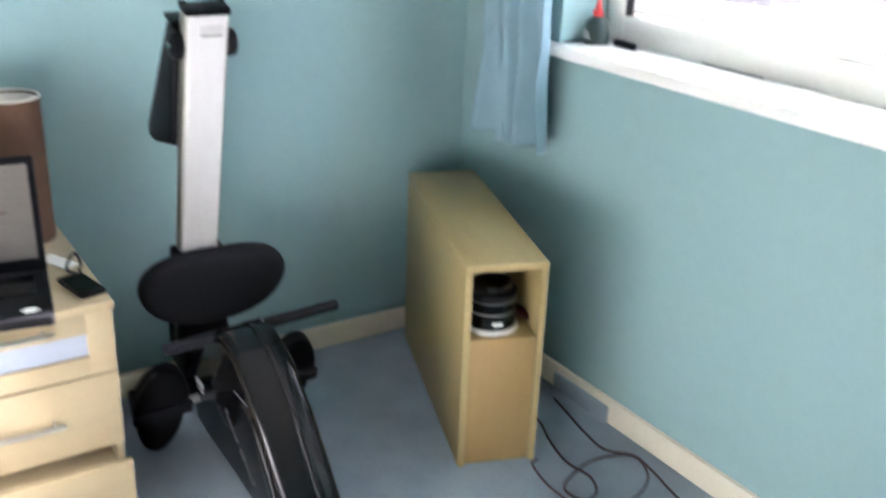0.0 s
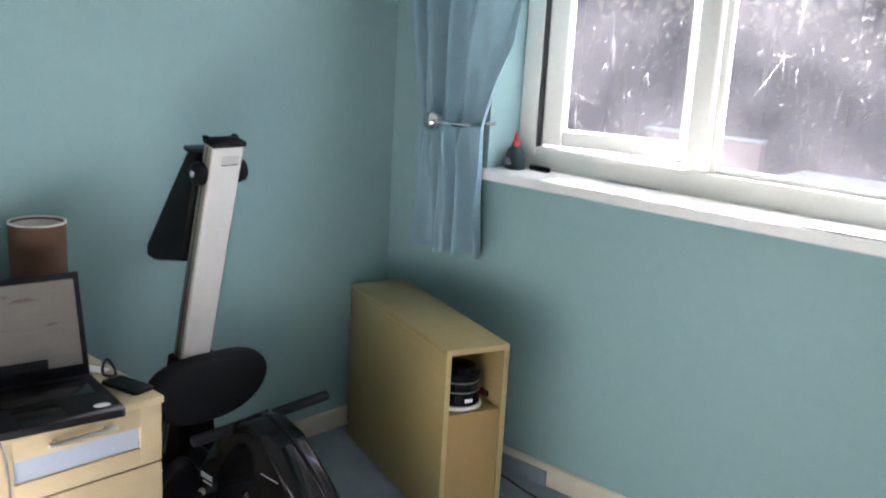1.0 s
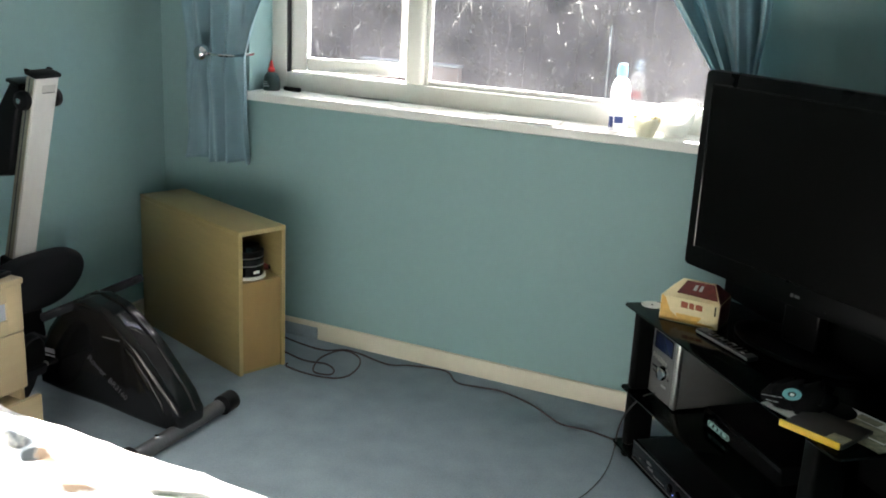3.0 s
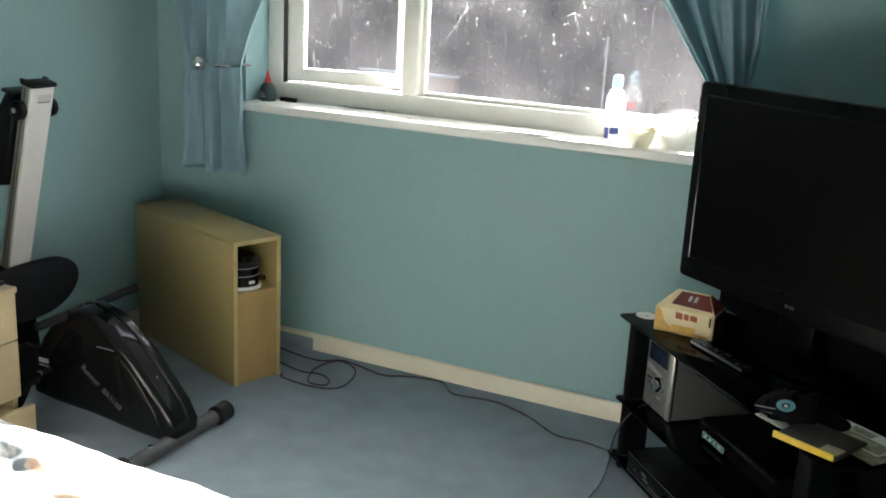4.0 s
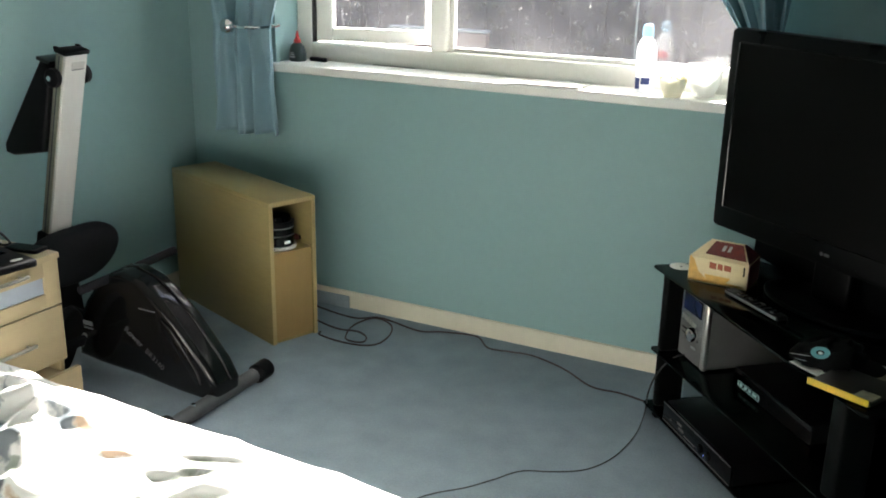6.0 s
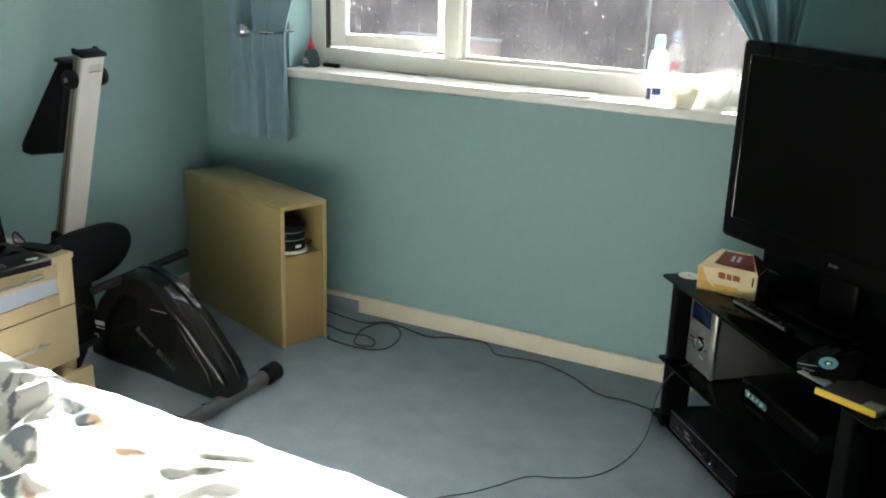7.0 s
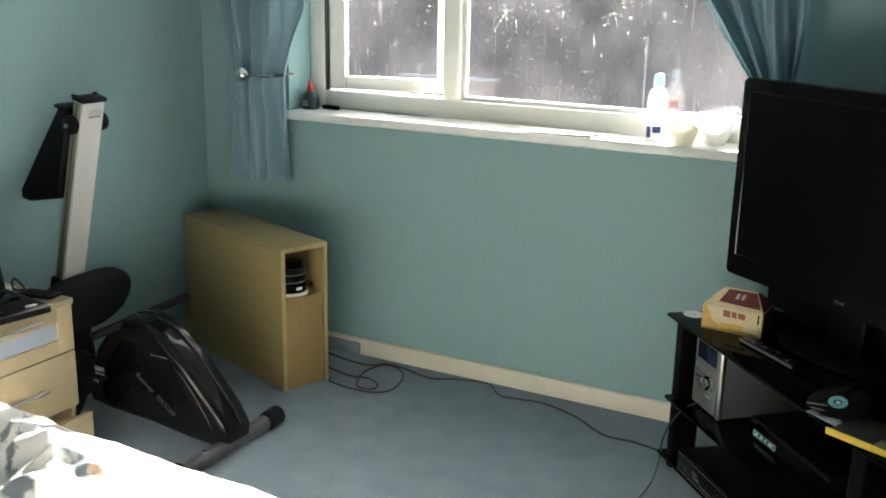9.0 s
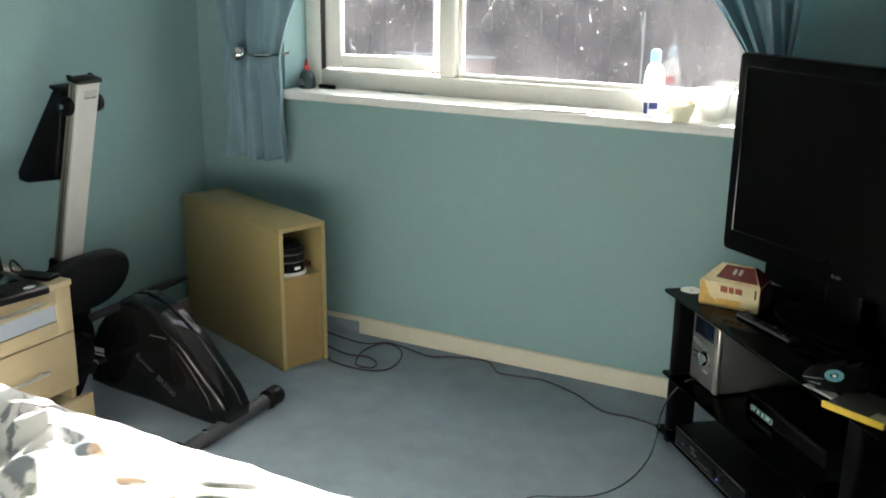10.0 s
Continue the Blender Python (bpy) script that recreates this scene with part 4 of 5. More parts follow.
part("power_light", lathe([(0, 0), (0.003, 0), (0.002, 0.002), (0, 0.002)], 10, pose(0.275, 0, 0.022, 90)), M_BLUELED, ply, "small blue power light")
part("foot", box(0.02, 0.41, 0.03, 0.28, 0, 0.0045, 0), M_BLACKP, ply)

# takeaway box on the top shelf
fb = thing("takeaway_box", "cream and red cardboard takeaway box with peaked lid", "food box", 2.386, -0.440, 0.5405, -5)
FH = 0.081                               # height of the carton's wall
part("carton", box(0, 0.186, 0, 0.13, 0, FH, 0.002), M_CARD, fb)


def panel(corners, push):
    """A thin card panel on the corners given, thickened along push."""
    bm = bmesh.new()
    bm.faces.new([bm.verts.new(c) for c in corners])
    e = bmesh.ops.extrude_face_region(bm, geom=list(bm.faces))
    bmesh.ops.translate(bm, vec=push, verts=[v for v in e["geom"] if isinstance(v, bmesh.types.BMVert)])
    return bm


lidb = bmesh.new()
vs = [lidb.verts.new(c) for c in ((0.001, 0.001, FH + 0.0005), (0.185, 0.001, FH + 0.0005), (0.185, 0.129, FH + 0.0005), (0.001, 0.129, FH + 0.0005), (0.045, 0.060, FH + 0.044), (0.150, 0.060, FH + 0.044), (0.150, 0.075, FH + 0.044), (0.045, 0.075, FH + 0.044))]
for f in ((0, 1, 5, 4), (1, 2, 6, 5), (2, 3, 7, 6), (3, 0, 4, 7), (4, 5, 6, 7), (3, 2, 1, 0)):
    lidb.faces.new([vs[k] for k in f])
lid_f = part("lid", lidb, M_CARD, fb, "cream peaked lid")
part("red_print", panel([(0.045, 0.0155, FH + 0.0112), (0.176, 0.0105, FH + 0.0076), (0.150, 0.0585, FH + 0.0433), (0.062, 0.0585, FH + 0.0433)], (0, -0.0006, 0.0010)), M_CARDRED, lid_f, "red printed panel, darkened for television shade")
for k in (0.090, 0.108):
    part("pale_print", panel([(k, 0.030, FH + 0.0232), (k + 0.010, 0.030, FH + 0.0232), (k + 0.012, 0.047, FH + 0.0362), (k + 0.003, 0.047, FH + 0.0362)], (0, -0.0006, 0.0010)), M_GREYPRINT, lid_f, "pale printed mark")
for k, w, h in ((0.066, 0.022, 0.020), (0.092, 0.016, 0.019), (0.112, 0.022, 0.018)):
    part("printed_mark", slab([(k, 0.052), (k + 0.3 * w, 0.052), (k + w, 0.050), (k + w, 0.050 + h), (k + 0.4 * w, 0.052 + h), (k, 0.052 + h)], -0.0009, 0, 0), M_ORANGERED, fb, "dark orange printed mark")
arc = [(0.093 + 0.040 * math.cos(a), 0.030 + 0.024 * math.sin(a)) for a in np.linspace(math.pi, 2 * math.pi, 14)]
part("tuck_flap", slab([*arc], -0.0010, 0, 0), M_GOLD, fb, "golden scalloped tuck flap")
part("gold_print", slab([(0.002, 0.004), (0.186 * 0.97, 0.004), (0.170, 0.010), (0.060, 0.016), (0.034, 0.034), (0.016, 0.074), (0.002, 0.084)], -0.0006, 0, 0), M_GOLD, fb, "golden printed corner")
part("side_slot", box(0.172, 0.177, -0.0010, 0, 0.044, 0.074, 0), M_BLACKP, fb, "dark cut slot")
part("side_flap", box(0.1862, 0.1885, 0.004, 0.126, 0.004, FH - 0.004, 0.0005), M_CARDRED, fb, "red side panel, darkened for television shade")
part("red_print", panel([(0.1862, 0.003, FH + 0.0008), (0.1862, 0.127, FH + 0.0008), (0.1512, 0.0745, FH + 0.0445), (0.1512, 0.0605, FH + 0.0445)], (0.001, 0, 0.0008)), M_CARDRED, lid_f, "red printed panel, darkened for television shade")
x, y, z = 2.336, -0.322, 0.5405
tagged(part("loose_disc", lathe([(0.006, 0), (0.036, 0), (0.036, 0.0012), (0.006, 0.0012), (0.006, 0)], 40, pose(x, y, z)), M_PAPER, smooth=20), "small pale disc lying on black glass", "disc")


def remote(x, y, rz):
    r = thing("remote_control", "slim silver-edged black remote control", "remote control", x, y, 0.5405, rz)
    r.scale = (1.0, 0.74, 1.0)
    part("body", plate(rounded(-0.125, 0.125, -0.026, 0.026, 0.008), 0, 0.014, 0.004), M_BLACKP, r)
    part("edge_strip", box(-0.12, 0.12, -0.0285, -0.0262, 0.004, 0.012, 0.001), M_SILVER, r, "silver edge strip")
    part("end_plate", box(-0.12, -0.085, -0.022, 0.022, 0.0142, 0.0152, 0), M_DARKTUBE, r, "grey end plate")
    for i in range(8):
        for j in range(3):
            part("button", box(-0.072 + 0.022 * i, -0.059 + 0.022 * i, -0.018 + 0.0135 * j, -0.009 + 0.0135 * j, 0.0142, 0.0160, 0.0006), M_DIMPRINT if (i * 3 + j) % 7 == 0 else M_BLACKG, r)


remote(2.620, -0.576, -42.7)

# magazines, papers and an unidentified black object at the end of the shelf
pp = thing("loose_papers", "loose white and printed paper sheets on black glass", "paper", 2.908, -0.965, 0.5405, -38)
part("sheet", box(-0.12, 0.12, -0.065, 0.08, 0, 0.0015, 0), M_PAPER, pp)
part("sheet", box(0.0, 0.20, -0.01, 0.13, 0.0017, 0.003, 0), M_LEAFLET, pp, "olive and cream printed leaflet")
mg = thing("magazine", "yellow-edged printed magazine on the papers", "magazine", 2.952, -1.060, 0.5445, -25)
part("page_block", box(-0.105, 0.055, -0.05, 0.095, 0, 0.010, 0.001), M_PRINT, mg)
part("pale_label", box(0.004, 0.050, -0.040, 0.004, 0.0101, 0.0106, 0), M_LEAFLET, mg, "pale printed label")
part("spine", box(-0.107, 0.050, -0.056, -0.0505, 0, 0.017, 0.001), M_YELLOW, mg, "bright yellow spine")
lf = thing("printed_leaflet", "pale printed leaflet with olive picture on the papers", "leaflet", 3.015, -0.945, 0.5448, -34)
part("sheet", box(-0.105, 0.10, -0.055, 0.055, 0, 0.0015, 0), M_PAPER, lf)
part("picture", box(-0.06, 0.098, -0.050, 0.010, 0.0016, 0.0020, 0), M_LEAFLET, lf, "olive and cream printed picture")
part("picture", box(-0.035, 0.03, 0.014, 0.046, 0.0016, 0.0020, 0), M_LEAFLET, lf, "olive and cream printed picture")
# unidentified object with a teal ring, modelled in the form of a cap
ms = thing("black_ringed_object", "crumpled black unidentified object with a teal ring badge", "cap", 2.858, -0.915, 0.5440, 0)
ms.scale = (1.0, 0.92, 0.95)
dome = lathe([(0.070, 0.0), (0.078, 0.012), (0.074, 0.034), (0.060, 0.052), (0.045, 0.058), (0.030, 0.062), (0.015, 0.064), (0, 0.064)], 40)
for v in dome.verts:
    n1 = noise.noise(v.co * 26) * 0.026 + noise.noise(v.co * 60) * 0.013
    v.co = Vector((v.co.x * 1.1 + n1, v.co.y * 0.85 + 0.5 * n1, max(0.0, v.co.z + n1 * (v.co.z > 0.01))))
part("crown", dome, M_CRUMPLED_BLACK, ms)
brim = plate([(0.03 + 0.085 * math.cos(a), 0.075 * math.sin(a)) for a in np.linspace(-1.5, 1.5, 20)] + [(0.02, 0.06), (0.02, -0.06)], 0.001, 0.005, 0.001)
bmesh.ops.transform(brim, matrix=pose(0.03, 0.0, 0, 0, 0, 15), verts=brim.verts)
part("peak", brim, M_CRUMPLED_BLACK, ms)
bmat = pose(-0.012, -0.060, 0.050, 50, -6, 0) @ Matrix.Diagonal((1.0, 0.72, 1, 1))
badge = part("badge", lathe([(0.011, 0), (0.022, 0), (0.023, 0.004), (0.010, 0.004), (0.011, 0)], 28, bmat), M_TEAL, ms, "teal ring badge")
part("badge_centre", lathe([(0, 0), (0.006, 0), (0.005, 0.003), (0, 0.003)], 14, bmat), M_WHITEC, badge, "white badge centre")
for x0, y0, z0, x1, y1, z1 in ((-0.085, -0.050, 0.030, -0.034, -0.070, 0.040), (-0.072, -0.060, 0.022, -0.040, -0.074, 0.026)):
    part("piping", rod((x0, y0, z0), (x1, y1, z1), 0.0007, 8, 0.0003), M_GREYPRINT, ms, "pale piping")

# ---- cables on the carpet ----
C = [(0.70, -0.185), (0.768, -0.204), (0.826, -0.227), (0.936, -0.255), (1.027, -0.248), (1.084, -0.275), (1.095, -0.325), (1.043, -0.345), (1.001, -0.299), (0.970, -0.196), (0.992, -0.108), (1.031, -0.074), (1.107, -0.113), (1.157, -0.207), (1.160, -0.303), (1.11, -0.352), (1.012, -0.371), (0.905, -0.345), (0.888, -0.318)]
tagged(part("cable", tube([(x, y, 0.0045 + 0.004 * (i % 3 == 1)) for i, (x, y) in enumerate(C)], 0.0036), M_CABLE), "dark red cable looped on the carpet", "cable")
C2 = [(0.66, -0.072), (0.733, -0.089), (0.845, -0.114), (0.953, -0.132), (1.017, -0.082), (1.094, -0.088), (1.237, -0.109), (1.324, -0.070), (1.43, -0.042), (1.488, -0.050), (1.562, -0.124), (1.658, -0.115), (1.753, -0.108), (1.898, -0.163), (2.037, -0.255), (2.147, -0.256), (2.245, -0.276)]
tagged(part("cable", tube([(x, y, 0.0048 + 0.0075 * (0.93 < x < 1.10)) for x, y in C2], 0.0036), M_CABLE), "dark red cable trailing along the carpet", "cable")
tagged(part("cable", tube([(2.246, -0.276, 0.006), (2.268, -0.352, 0.005), (2.287, -0.525, 0.0042), (2.271, -0.70, 0.0042), (2.218, -0.82, 0.0042), (2.132, -0.884, 0.0042), (2.047, -0.927, 0.0042), (1.992, -1.014, 0.0042), (1.937, -1.097, 0.0042), (1.865, -1.177, 0.0042), (1.80, -1.29, 0.0042)], 0.0020), M_CABLEBLK), "thin black cable trailing over the carpet", "cable")
x, y, z = on_stand(0.05, -0.02, 0)
tagged(part("cable", tube([(2.246, -0.275, 0.007), (2.268, -0.335, 0.012), (2.285, -0.40, 0.10), (2.315, -0.415, 0.19), (2.37, -0.40, 0.256), (2.44, -0.36, 0.256)], 0.0030), M_CABLEBLK), "black cable rising into the stand", "cable")

# ---- things on the window sill ----
glue = thing("glue_bottle", "dark green glue bottle with a red nozzle", "glue bottle", 0.522, 0.085, SILL)
part("bottle", lathe([(0, 0), (0.033, 0), (0.037, 0.004), (0.037, 0.035), (0.030, 0.062), (0.020, 0.075), (0.013, 0.078), (0, 0.078)], 28), M_GREENB, glue)
part("nozzle", lathe([(0.015, 0.078), (0.015, 0.092), (0.010, 0.095), (0.004, 0.125), (0, 0.128)], 20), M_REDP, glue, "red plastic nozzle")
for k, (z0, z1) in enumerate(((0.018, 0.024), (0.028, 0.033), (0.037, 0.040))):
    bm = box(-0.014, 0.012 - 0.004 * k, -0.0385, -0.0355, z0, z1, 0)
    part("printed_mark", bm, M_GREYPRINT, glue)
pk = thing("penknife", "small black folded penknife on the sill", "penknife", 0.606, 0.118, SILL, -6)
part("body", box(-0.045, 0.045, -0.009, 0.009, 0, 0.018, 0.006, 3), M_BLACKP, pk)
# strip added to draw the dark gap line between sill and frame
tagged(part("gap_strip", box(0.86, 1.06, FY - 0.008, FY - 0.003, SILL, SILL + 0.003, 0.001), M_DIMPRINT), "thin dark strip added for the gap line along the frame", "draught strip")

btl = thing("water_bottle", "white plastic bottle with a light blue cap", "bottle", 2.052, 0.075, SILL)
part("bottle", lathe([(0, 0), (0.030, 0), (0.034, 0.004), (0.034, 0.055), (0.032, 0.065), (0.034, 0.075), (0.036, 0.12), (0.035, 0.155), (0.026, 0.182), (0.016, 0.192), (0.016, 0.200), (0, 0.200)], 32), M_BOTTLE, btl)
part("cap", lathe([(0.018, 0.196), (0.019, 0.198), (0.019, 0.225), (0.016, 0.236), (0.010, 0.240), (0, 0.240)], 24), M_CAPBLUE, btl, "light blue cap")
def wrap(r, z0, z1, a0, a1):
    bm = bmesh.new()
    ring = []
    for k in range(9):
        a = radians(a0 + (a1 - a0) * k / 8)
        ring.append([bm.verts.new((rr * math.cos(a), rr * math.sin(a), zz)) for rr, zz in ((r, z0), (r, z1), (r - 0.0008, z1), (r - 0.0008, z0))])
    for a, b in zip(ring, ring[1:]):
        for k in range(4):
            bm.faces.new((a[k], a[(k + 1) % 4], b[(k + 1) % 4], b[k]))
    bm.faces.new(ring[0]), bm.faces.new(ring[-1])
    return bm
part("printed_mark", wrap(0.0352, 0.012, 0.052, 215, 255), M_NAVY, btl, "navy printed mark")
part("printed_mark", wrap(0.0352, 0.030, 0.054, 262, 315), M_NAVY, btl, "navy printed mark")
part("back_label", wrap(0.0368, 0.100, 0.124, 55, 125), M_REDP, btl, "red back label")
pot = thing("small_bowl", "cream ceramic bowl with food scraps", "bowl", 2.172, 0.012, SILL)
part("bowl", lathe([(0, 0), (0.030, 0), (0.032, 0.006), (0.036, 0.016), (0.046, 0.048), (0.049, 0.066), (0.046, 0.066), (0.042, 0.050), (0.030, 0.018), (0, 0.012)], 36), M_CERAMIC, pot)
fd = bmesh.new()
for k in range(14):
    a, r = k * 2.4, 0.010 + 0.0025 * k
    add(fd, lathe([(0, -0.008), (0.008, -0.004), (0.010, 0.002), (0.006, 0.008), (0, 0.010)], 8, pose(r * math.cos(a), r * math.sin(a), 0.060 + 0.004 * math.sin(k * 1.7))))
part("food_scraps", fd, M_CARD, pot, "pale yellow food scraps")
big = thing("serving_bowl", "wide white china bowl with a spoon in it", "bowl", 2.262, 0.090, SILL)
part("bowl", lathe([(0, 0), (0.034, 0), (0.037, 0.006), (0.056, 0.050), (0.066, 0.110), (0.063, 0.111), (0.053, 0.052), (0.032, 0.012), (0, 0.010)], 40), M_WHITEC, big)
part("spoon", rod((-0.01, 0, 0.02), (0.105, -0.02, 0.138), 0.004), M_STEEL, big, "steel spoon")
env = thing("paper_sheets", "white letter sheets lying on the window sill", "paper", 1.70, 0.045, SILL)
part("sheet", box(-0.155, 0.14, -0.065, 0.075, 0.0005, 0.003, 0, m=pose(0, 0, 0, 0, 0, 3)), M_PAPER, env)
bm = bmesh.new()
g = [[bm.verts.new((-0.13 + 0.27 * i / 12, -0.07 + 0.13 * j / 6, 0.0045 + 0.005 * (i / 12) ** 2 * (0.5 + 0.5 * math.sin(j * 0.8)))) for j in range(7)] for i in range(13)]
for i in range(12):
    for j in range(6):
        bm.faces.new((g[i][j], g[i + 1][j], g[i + 1][j + 1], g[i][j + 1]))
ob = part("sheet", bm, M_PAPER, env, smooth=180)
ob.modifiers.new("thickness", "SOLIDIFY").thickness = 0.0006

# ---- bed ----
BX0, BX1, BY0, BY1 = 0.05, 2.42, -3.30, -1.90
bed = thing("bed", "unmade double bed under a patterned white duvet", "bed", 0, 0, 0)
part("base", box(BX0, BX1 - 0.03, BY0 + 0.02, BY1 - 0.03, 0.06, 0.28, 0.01), M_FOAM, bed, "dark divan base")
for x in (BX0 + 0.1, BX1 - 0.15):
    for y in (BY0 + 0.1, BY1 - 0.12):
        part("leg", rod((x, y, 0), (x, y, 0.061), 0.025), M_BLACKP, bed)
part("mattress", box(BX0, BX1 - 0.02, BY0 + 0.01, BY1 - 0.02, 0.2805, 0.412, 0.04, 4), M_MATTRESS, bed)


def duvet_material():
    m = cloth("duvet_print_and_fold_shade", (0.80, 0.79, 0.77), 0.06, var=0.03)
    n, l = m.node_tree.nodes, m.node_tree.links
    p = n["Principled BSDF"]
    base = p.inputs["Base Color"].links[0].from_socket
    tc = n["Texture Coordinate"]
    # patches with ragged outlines: part print, part fold shade painted into the cotton
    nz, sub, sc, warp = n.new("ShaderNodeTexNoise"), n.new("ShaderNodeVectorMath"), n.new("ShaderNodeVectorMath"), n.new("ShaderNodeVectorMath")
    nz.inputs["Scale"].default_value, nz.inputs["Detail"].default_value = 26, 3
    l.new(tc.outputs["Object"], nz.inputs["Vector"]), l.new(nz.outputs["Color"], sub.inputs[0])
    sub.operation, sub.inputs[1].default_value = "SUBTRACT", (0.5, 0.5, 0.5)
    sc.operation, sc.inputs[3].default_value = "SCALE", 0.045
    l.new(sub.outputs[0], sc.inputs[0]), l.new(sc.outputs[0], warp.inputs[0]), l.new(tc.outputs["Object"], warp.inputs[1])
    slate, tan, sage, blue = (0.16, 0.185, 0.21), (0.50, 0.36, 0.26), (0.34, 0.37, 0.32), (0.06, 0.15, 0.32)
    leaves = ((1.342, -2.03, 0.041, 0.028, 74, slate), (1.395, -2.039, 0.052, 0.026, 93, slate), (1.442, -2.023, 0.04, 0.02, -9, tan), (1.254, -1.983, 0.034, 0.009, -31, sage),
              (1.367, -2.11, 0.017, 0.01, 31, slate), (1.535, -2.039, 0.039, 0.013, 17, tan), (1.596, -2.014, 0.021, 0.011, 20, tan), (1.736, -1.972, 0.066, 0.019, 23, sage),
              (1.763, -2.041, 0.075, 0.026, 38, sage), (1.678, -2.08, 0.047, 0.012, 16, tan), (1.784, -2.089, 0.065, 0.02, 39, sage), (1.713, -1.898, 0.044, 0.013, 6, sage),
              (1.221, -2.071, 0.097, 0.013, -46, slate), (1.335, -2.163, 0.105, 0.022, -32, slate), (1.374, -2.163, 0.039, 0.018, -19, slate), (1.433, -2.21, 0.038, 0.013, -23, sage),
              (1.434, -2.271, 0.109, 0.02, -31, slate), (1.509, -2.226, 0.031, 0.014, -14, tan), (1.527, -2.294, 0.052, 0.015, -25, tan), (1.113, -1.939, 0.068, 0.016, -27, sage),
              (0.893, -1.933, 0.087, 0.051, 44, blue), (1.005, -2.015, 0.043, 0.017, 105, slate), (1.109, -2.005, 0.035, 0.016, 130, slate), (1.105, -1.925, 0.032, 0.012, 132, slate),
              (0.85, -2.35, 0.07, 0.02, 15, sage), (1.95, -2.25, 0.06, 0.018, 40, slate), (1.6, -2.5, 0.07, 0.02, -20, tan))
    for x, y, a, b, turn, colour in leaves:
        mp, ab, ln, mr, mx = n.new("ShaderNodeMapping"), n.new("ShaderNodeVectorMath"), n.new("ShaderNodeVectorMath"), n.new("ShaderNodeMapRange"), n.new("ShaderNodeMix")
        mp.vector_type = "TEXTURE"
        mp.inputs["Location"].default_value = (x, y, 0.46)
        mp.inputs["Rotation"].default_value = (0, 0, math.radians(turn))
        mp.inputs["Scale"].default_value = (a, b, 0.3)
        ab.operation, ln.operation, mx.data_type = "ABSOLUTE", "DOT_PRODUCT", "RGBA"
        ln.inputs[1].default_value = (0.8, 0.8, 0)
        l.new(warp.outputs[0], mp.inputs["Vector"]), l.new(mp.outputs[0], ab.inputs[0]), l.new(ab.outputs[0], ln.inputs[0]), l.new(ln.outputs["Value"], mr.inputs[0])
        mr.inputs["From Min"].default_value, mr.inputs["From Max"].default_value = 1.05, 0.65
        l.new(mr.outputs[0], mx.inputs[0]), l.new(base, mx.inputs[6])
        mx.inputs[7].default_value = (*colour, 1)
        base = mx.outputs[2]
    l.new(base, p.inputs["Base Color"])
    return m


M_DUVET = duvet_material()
bm = bmesh.new()
NX, NY = 430, 370
# sharp little folds: place, half length, steep and gentle widths, height, turn
FOLDS = ((1.290, -2.032, 0.070, 0.018, 0.05, 0.050, 54), (1.352, -2.044, 0.066, 0.016, 0.032, 0.048, 58), (1.408, -2.024, 0.045, 0.016, 0.034, 0.03, 50), (1.544, -2.03, 0.075, 0.01, 0.04, 0.012, 20),
         (1.797, -1.99, 0.115, 0.012, 0.05, 0.0175, 25), (1.742, -1.916, 0.06, 0.013, 0.03, 0.013, 6), (1.795, -2.044, 0.125, 0.014, 0.05, 0.019, 29), (1.813, -2.105, 0.11, 0.01, 0.045, 0.012, 34),
         (1.250, -2.090, 0.13, 0.018, 0.07, 0.024, -40), (1.4, -2.165, 0.075, 0.022, 0.07, 0.036, -20), (1.14, -1.985, 0.07, 0.02, 0.06, 0.03, -25), (1.36, -2.095, 0.03, 0.01, 0.035, 0.012, 5),
         (1.215, -2.14, 0.06, 0.016, 0.05, 0.022, -55), (1.62, -1.95, 0.05, 0.008, 0.04, 0.006, 15))
rows = []
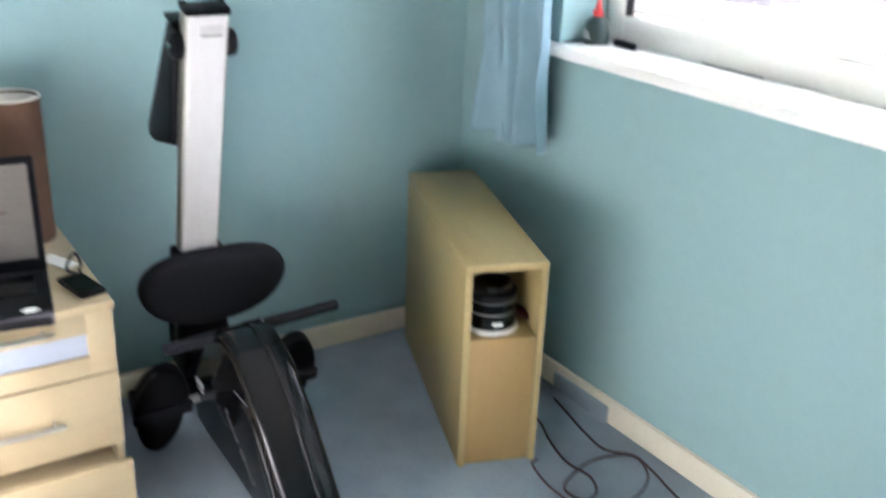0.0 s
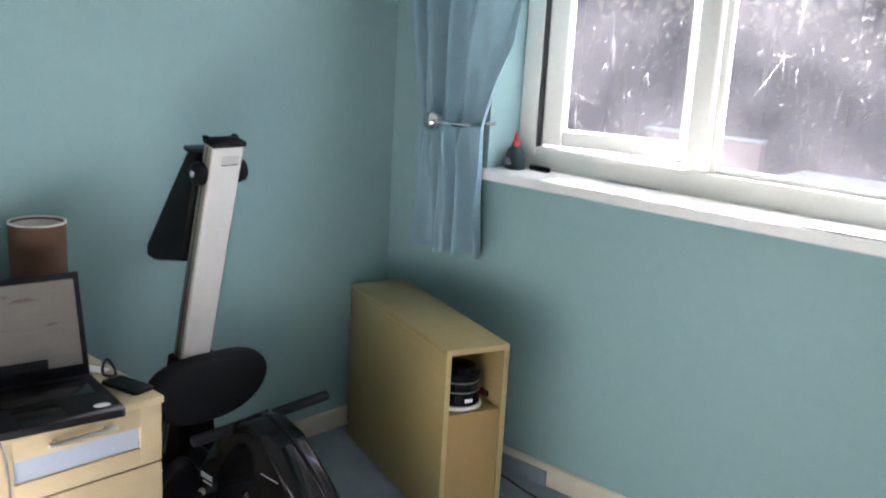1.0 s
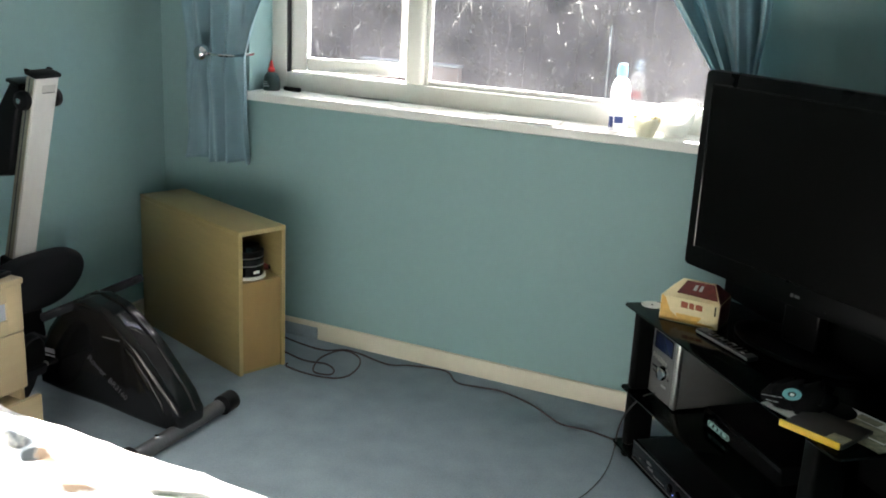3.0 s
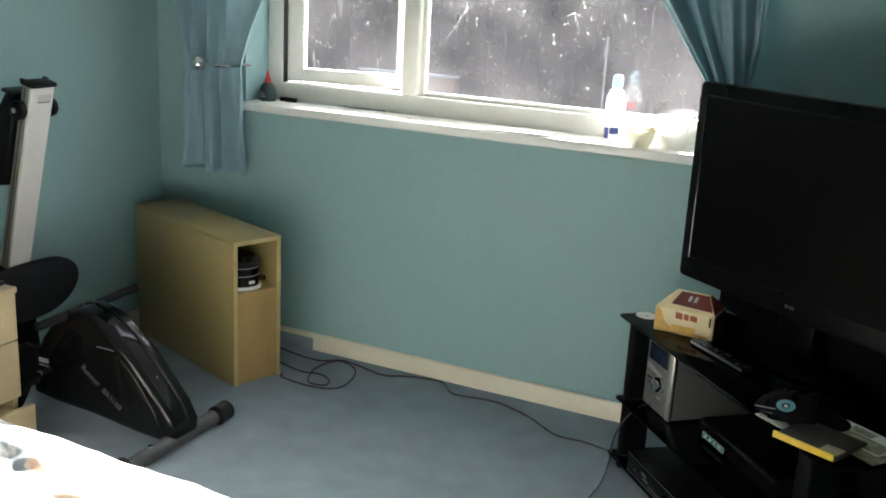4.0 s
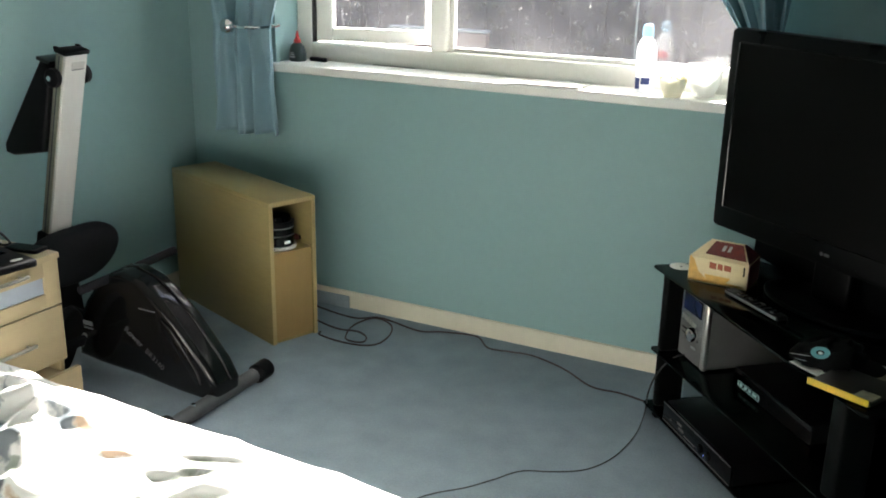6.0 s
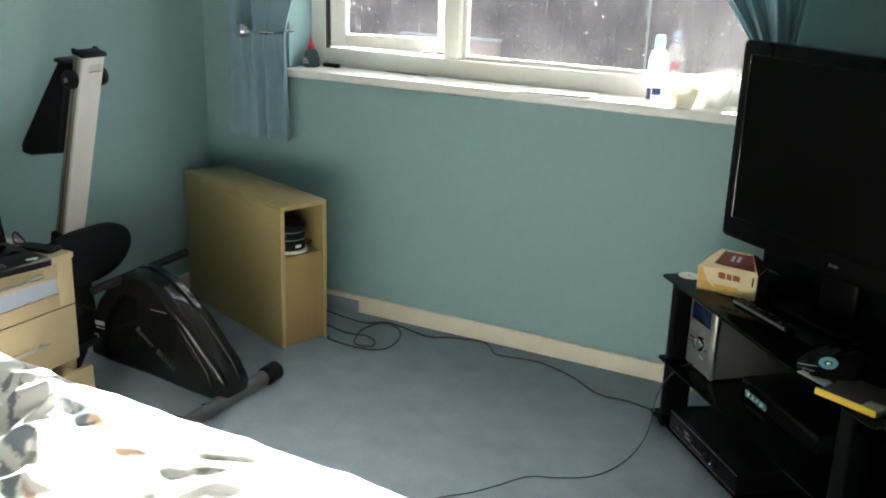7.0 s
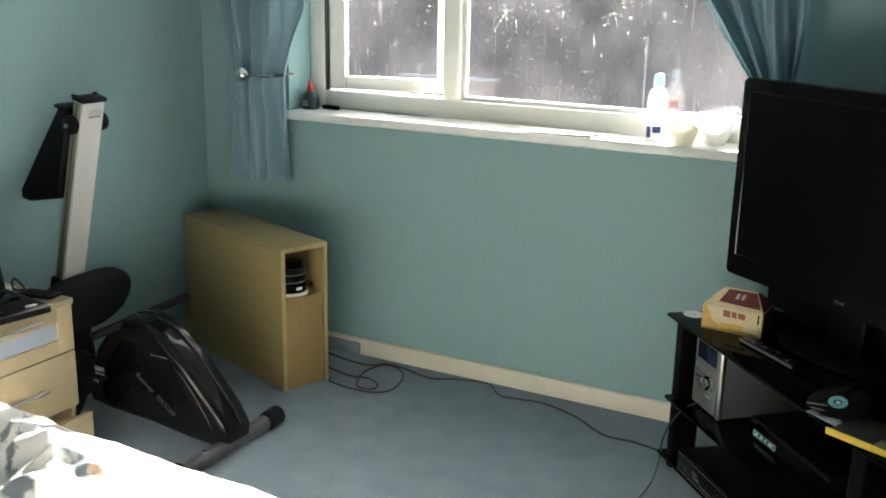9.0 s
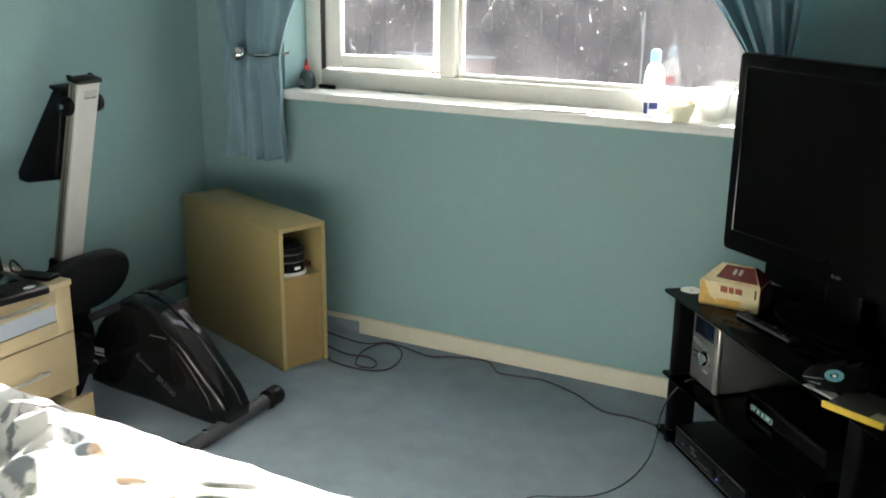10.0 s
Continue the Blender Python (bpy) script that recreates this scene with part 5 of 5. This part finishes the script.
for i in range(NX + 1):
    row = []
    for j in range(NY + 1):
        x = BX0 + 0.25 + (BX1 + 0.03 - BX0 - 0.25) * i / NX
        v = j / NY
        s = v * 1.90                     # along the cloth from one hem over the bed to the other
        top = BY1 - BY0 + 0.04
        if s < 0.25:
            y, z, k = BY1 + 0.02, 0.21 + s * 0.92, 0.3
        elif s < 0.25 + top:
            y, z, k = BY1 + 0.02 - (s - 0.25), 0.477, 1.0
        else:
            y, z, k = BY0 - 0.02, 0.44 - (s - 0.25 - top) * 0.92, 0.3
        q = Vector((x, y, 0))
        w = noise.noise(q * 2.3 + Vector((3, 1, 0))) * 0.014 + noise.noise(q * 5.5) * 0.014
        rdg = 1 - abs(noise.noise(Vector((x * 2.6 + y * 1.2, y * 4.2 - x, 5.0))))
        rd2 = 1 - abs(noise.noise(Vector((x * 4.1 - y * 2.0, y * 3.4 + x * 1.5, 9.0))))
        heap = 1.0 + 1.0 * math.exp(-((x - 1.0) / 0.38) ** 2 - ((y + 2.08) / 0.22) ** 2)
        w += heap * 0.026 * rdg ** 4 + heap * 0.018 * rd2 ** 5 + 0.006 * noise.noise(q * 11) - 0.012
        for fx, fy, fl, s0, s1, fh, turn in FOLDS:
            if k == 1.0 and abs(x - fx) < 0.3 and abs(y - fy) < 0.3:
                ct, st = math.cos(math.radians(turn)), math.sin(math.radians(turn))
                wob = 0.010 * noise.noise(q * 12 + Vector((fx * 9, 0, 0)))
                u, n1 = ct * (x - fx) + st * (y - fy), ct * (y - fy) - st * (x - fx) + wob + (2.0 if fl < 0.1 else 0.5) * (ct * (x - fx)) ** 2
                w += fh * math.exp(-(u / fl) ** 2 - (n1 / (s0 if n1 < 0 else s1)) ** 2)
        e = min(1.0, max(0.0, (BY1 + 0.02 - y) / 0.10)) * min(1.0, max(0.0, (y - BY0 + 0.02) / 0.10))
        bulge = 0.016 * math.exp(-((x - 1.55) / 0.45) ** 2 - ((y + 1.95) / 0.2) ** 2) + 0.034 * math.exp(-((x - 0.98) / 0.16) ** 2 - ((y + 2.0) / 0.20) ** 2)
        z += k * (w * (0.35 + 0.65 * e) + bulge) - 0.004 * (1 - e) * k
        if k < 1:
            y += (1 if y > -2.5 else -1) * (0.010 * math.sin(x * 17 + 2 * noise.noise(q * 3)) + 0.012)
        row.append(bm.verts.new((x, y, z)))
    rows.append(row)
for a, b in zip(rows, rows[1:]):
    for k in range(NY):
        bm.faces.new((a[k], a[k + 1], b[k + 1], b[k]))
duv = part("duvet", bm, M_DUVET, bed, "rumpled white duvet with printed patches and painted-in fold shade", smooth=180)
sd = duv.modifiers.new("thickness", "SOLIDIFY")
sd.thickness, sd.offset = 0.012, -1

# ---- garden seen through the glass ----
tagged(part("ground", box(-40, 44, WT + 0.001, 60, -0.30, -0.12, 0), M_PAVE), "grey paved garden ground outside the window", "ground", kind="structure")
fence = thing("garden_fence", "dark close-board garden fence, unseen right run added to block light", "fence")
fr = random.Random(4)
# boards past x 3.4 stand out of view, added to dim the west wall
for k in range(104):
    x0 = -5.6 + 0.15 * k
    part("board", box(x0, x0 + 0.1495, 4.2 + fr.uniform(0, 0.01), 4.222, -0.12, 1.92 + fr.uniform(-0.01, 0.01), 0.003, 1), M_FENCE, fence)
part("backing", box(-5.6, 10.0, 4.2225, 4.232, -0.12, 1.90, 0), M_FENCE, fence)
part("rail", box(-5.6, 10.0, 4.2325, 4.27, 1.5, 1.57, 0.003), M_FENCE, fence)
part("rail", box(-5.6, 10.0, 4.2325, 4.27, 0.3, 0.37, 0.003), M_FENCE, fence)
pl = thing("garden_planter", "brown boarded garden planter with pale coping", "planter", -0.32, 3.0, -0.12)
for k in range(6):
    part("board", box(-0.40, 0.39, -0.02, 0.0, 0.02 + 0.17 * k, 0.185 + 0.17 * k, 0.004), M_PLANTER, pl)
    part("board", box(0.37, 0.39, 0.001, 0.045, 0.02 + 0.17 * k, 0.185 + 0.17 * k, 0.004), M_PLANTER, pl)
    part("board", box(-0.40, -0.38, 0.001, 0.045, 0.02 + 0.17 * k, 0.185 + 0.17 * k, 0.004), M_PLANTER, pl)
part("coping", box(-0.41, 0.40, -0.03, 0.05, 1.041, 1.060, 0.004), M_PALEWOOD, pl, "pale coping board")
part("corner_post", box(-0.378, -0.33, 0.001, 0.04, 0, 1.04, 0.003), M_PLANTER, pl)
gt = thing("garden_table", "pale weathered garden table standing on the slabs", "garden table", 0.42, 2.38, -0.12)
for k in range(4):
    part("slat", box(0, 0.55, 0.001 + 0.112 * k, 0.108 + 0.112 * k, 0.920, 0.945, 0.004), M_PALEWOOD, gt)
for x in (0.03, 0.47):
    part("rail", box(x + 0.002, x + 0.048, 0.02, 0.43, 0.870, 0.9195, 0.003), M_PALEWOOD, gt)
    for y in (0.02, 0.38):
        part("leg", box(x, x + 0.05, y, y + 0.05, 0, 0.8695, 0.004), M_PALEWOOD, gt)
tagged(part("garden_cane", rod((1.44, 2.0, -0.12), (1.445, 2.0, 1.33), 0.0055), M_PALEWOOD), "thin pale grey garden cane standing upright", "garden cane")

# hedge stems and leaves in front of the fence, catching light from behind
# growth past x 2.8 is unseen and only cuts light through the window
hr = random.Random(11)
hb = bmesh.new()
for k in range(16500):
    x, y = hr.uniform(-4.6, 9.0), hr.uniform(3.5, 4.15)
    z = 2.30 - 2.0 * abs(hr.gauss(0, 0.27)) + 0.15 * math.sin(x * 2.3)
    if k % 5 < 2:
        z = hr.uniform(0.3, 1.95)
    if z < 0.2:
        continue
    a, b, ln, w = hr.uniform(0, 6.28), hr.uniform(-1.2, 0.6), hr.uniform(0.03, 0.09), hr.uniform(0.005, 0.016)
    d = Vector((math.cos(a) * math.cos(b), 0.5 * math.sin(a) * math.cos(b), math.sin(b)))
    sd_ = d.cross(Vector((0.2, 1, 0.1))).normalized() * w
    p0 = Vector((x, y, z))
    hb.faces.new([hb.verts.new(c) for c in (p0, p0 + d * ln * 0.5 + sd_, p0 + d * ln, p0 + d * ln * 0.5 - sd_)])
for k in range(220):
    x, y, z = hr.uniform(-4.5, 9.0), hr.uniform(3.5, 4.1), hr.uniform(1.2, 2.2)
    a = hr.uniform(-0.5, 0.5)
    p0, p1 = Vector((x, y, z)), Vector((x + 0.6 * a, y, z - hr.uniform(0.3, 0.9)))
    hb.faces.new([hb.verts.new(c) for c in (p0, p0 + Vector((0.008, 0, 0)), p1 + Vector((0.008, 0, 0)), p1)])
tagged(part("hedge", hb, M_LEAF, smooth=10), "dry straggling hedge before the fence, unseen right run added to block light", "hedge", kind="stuff")
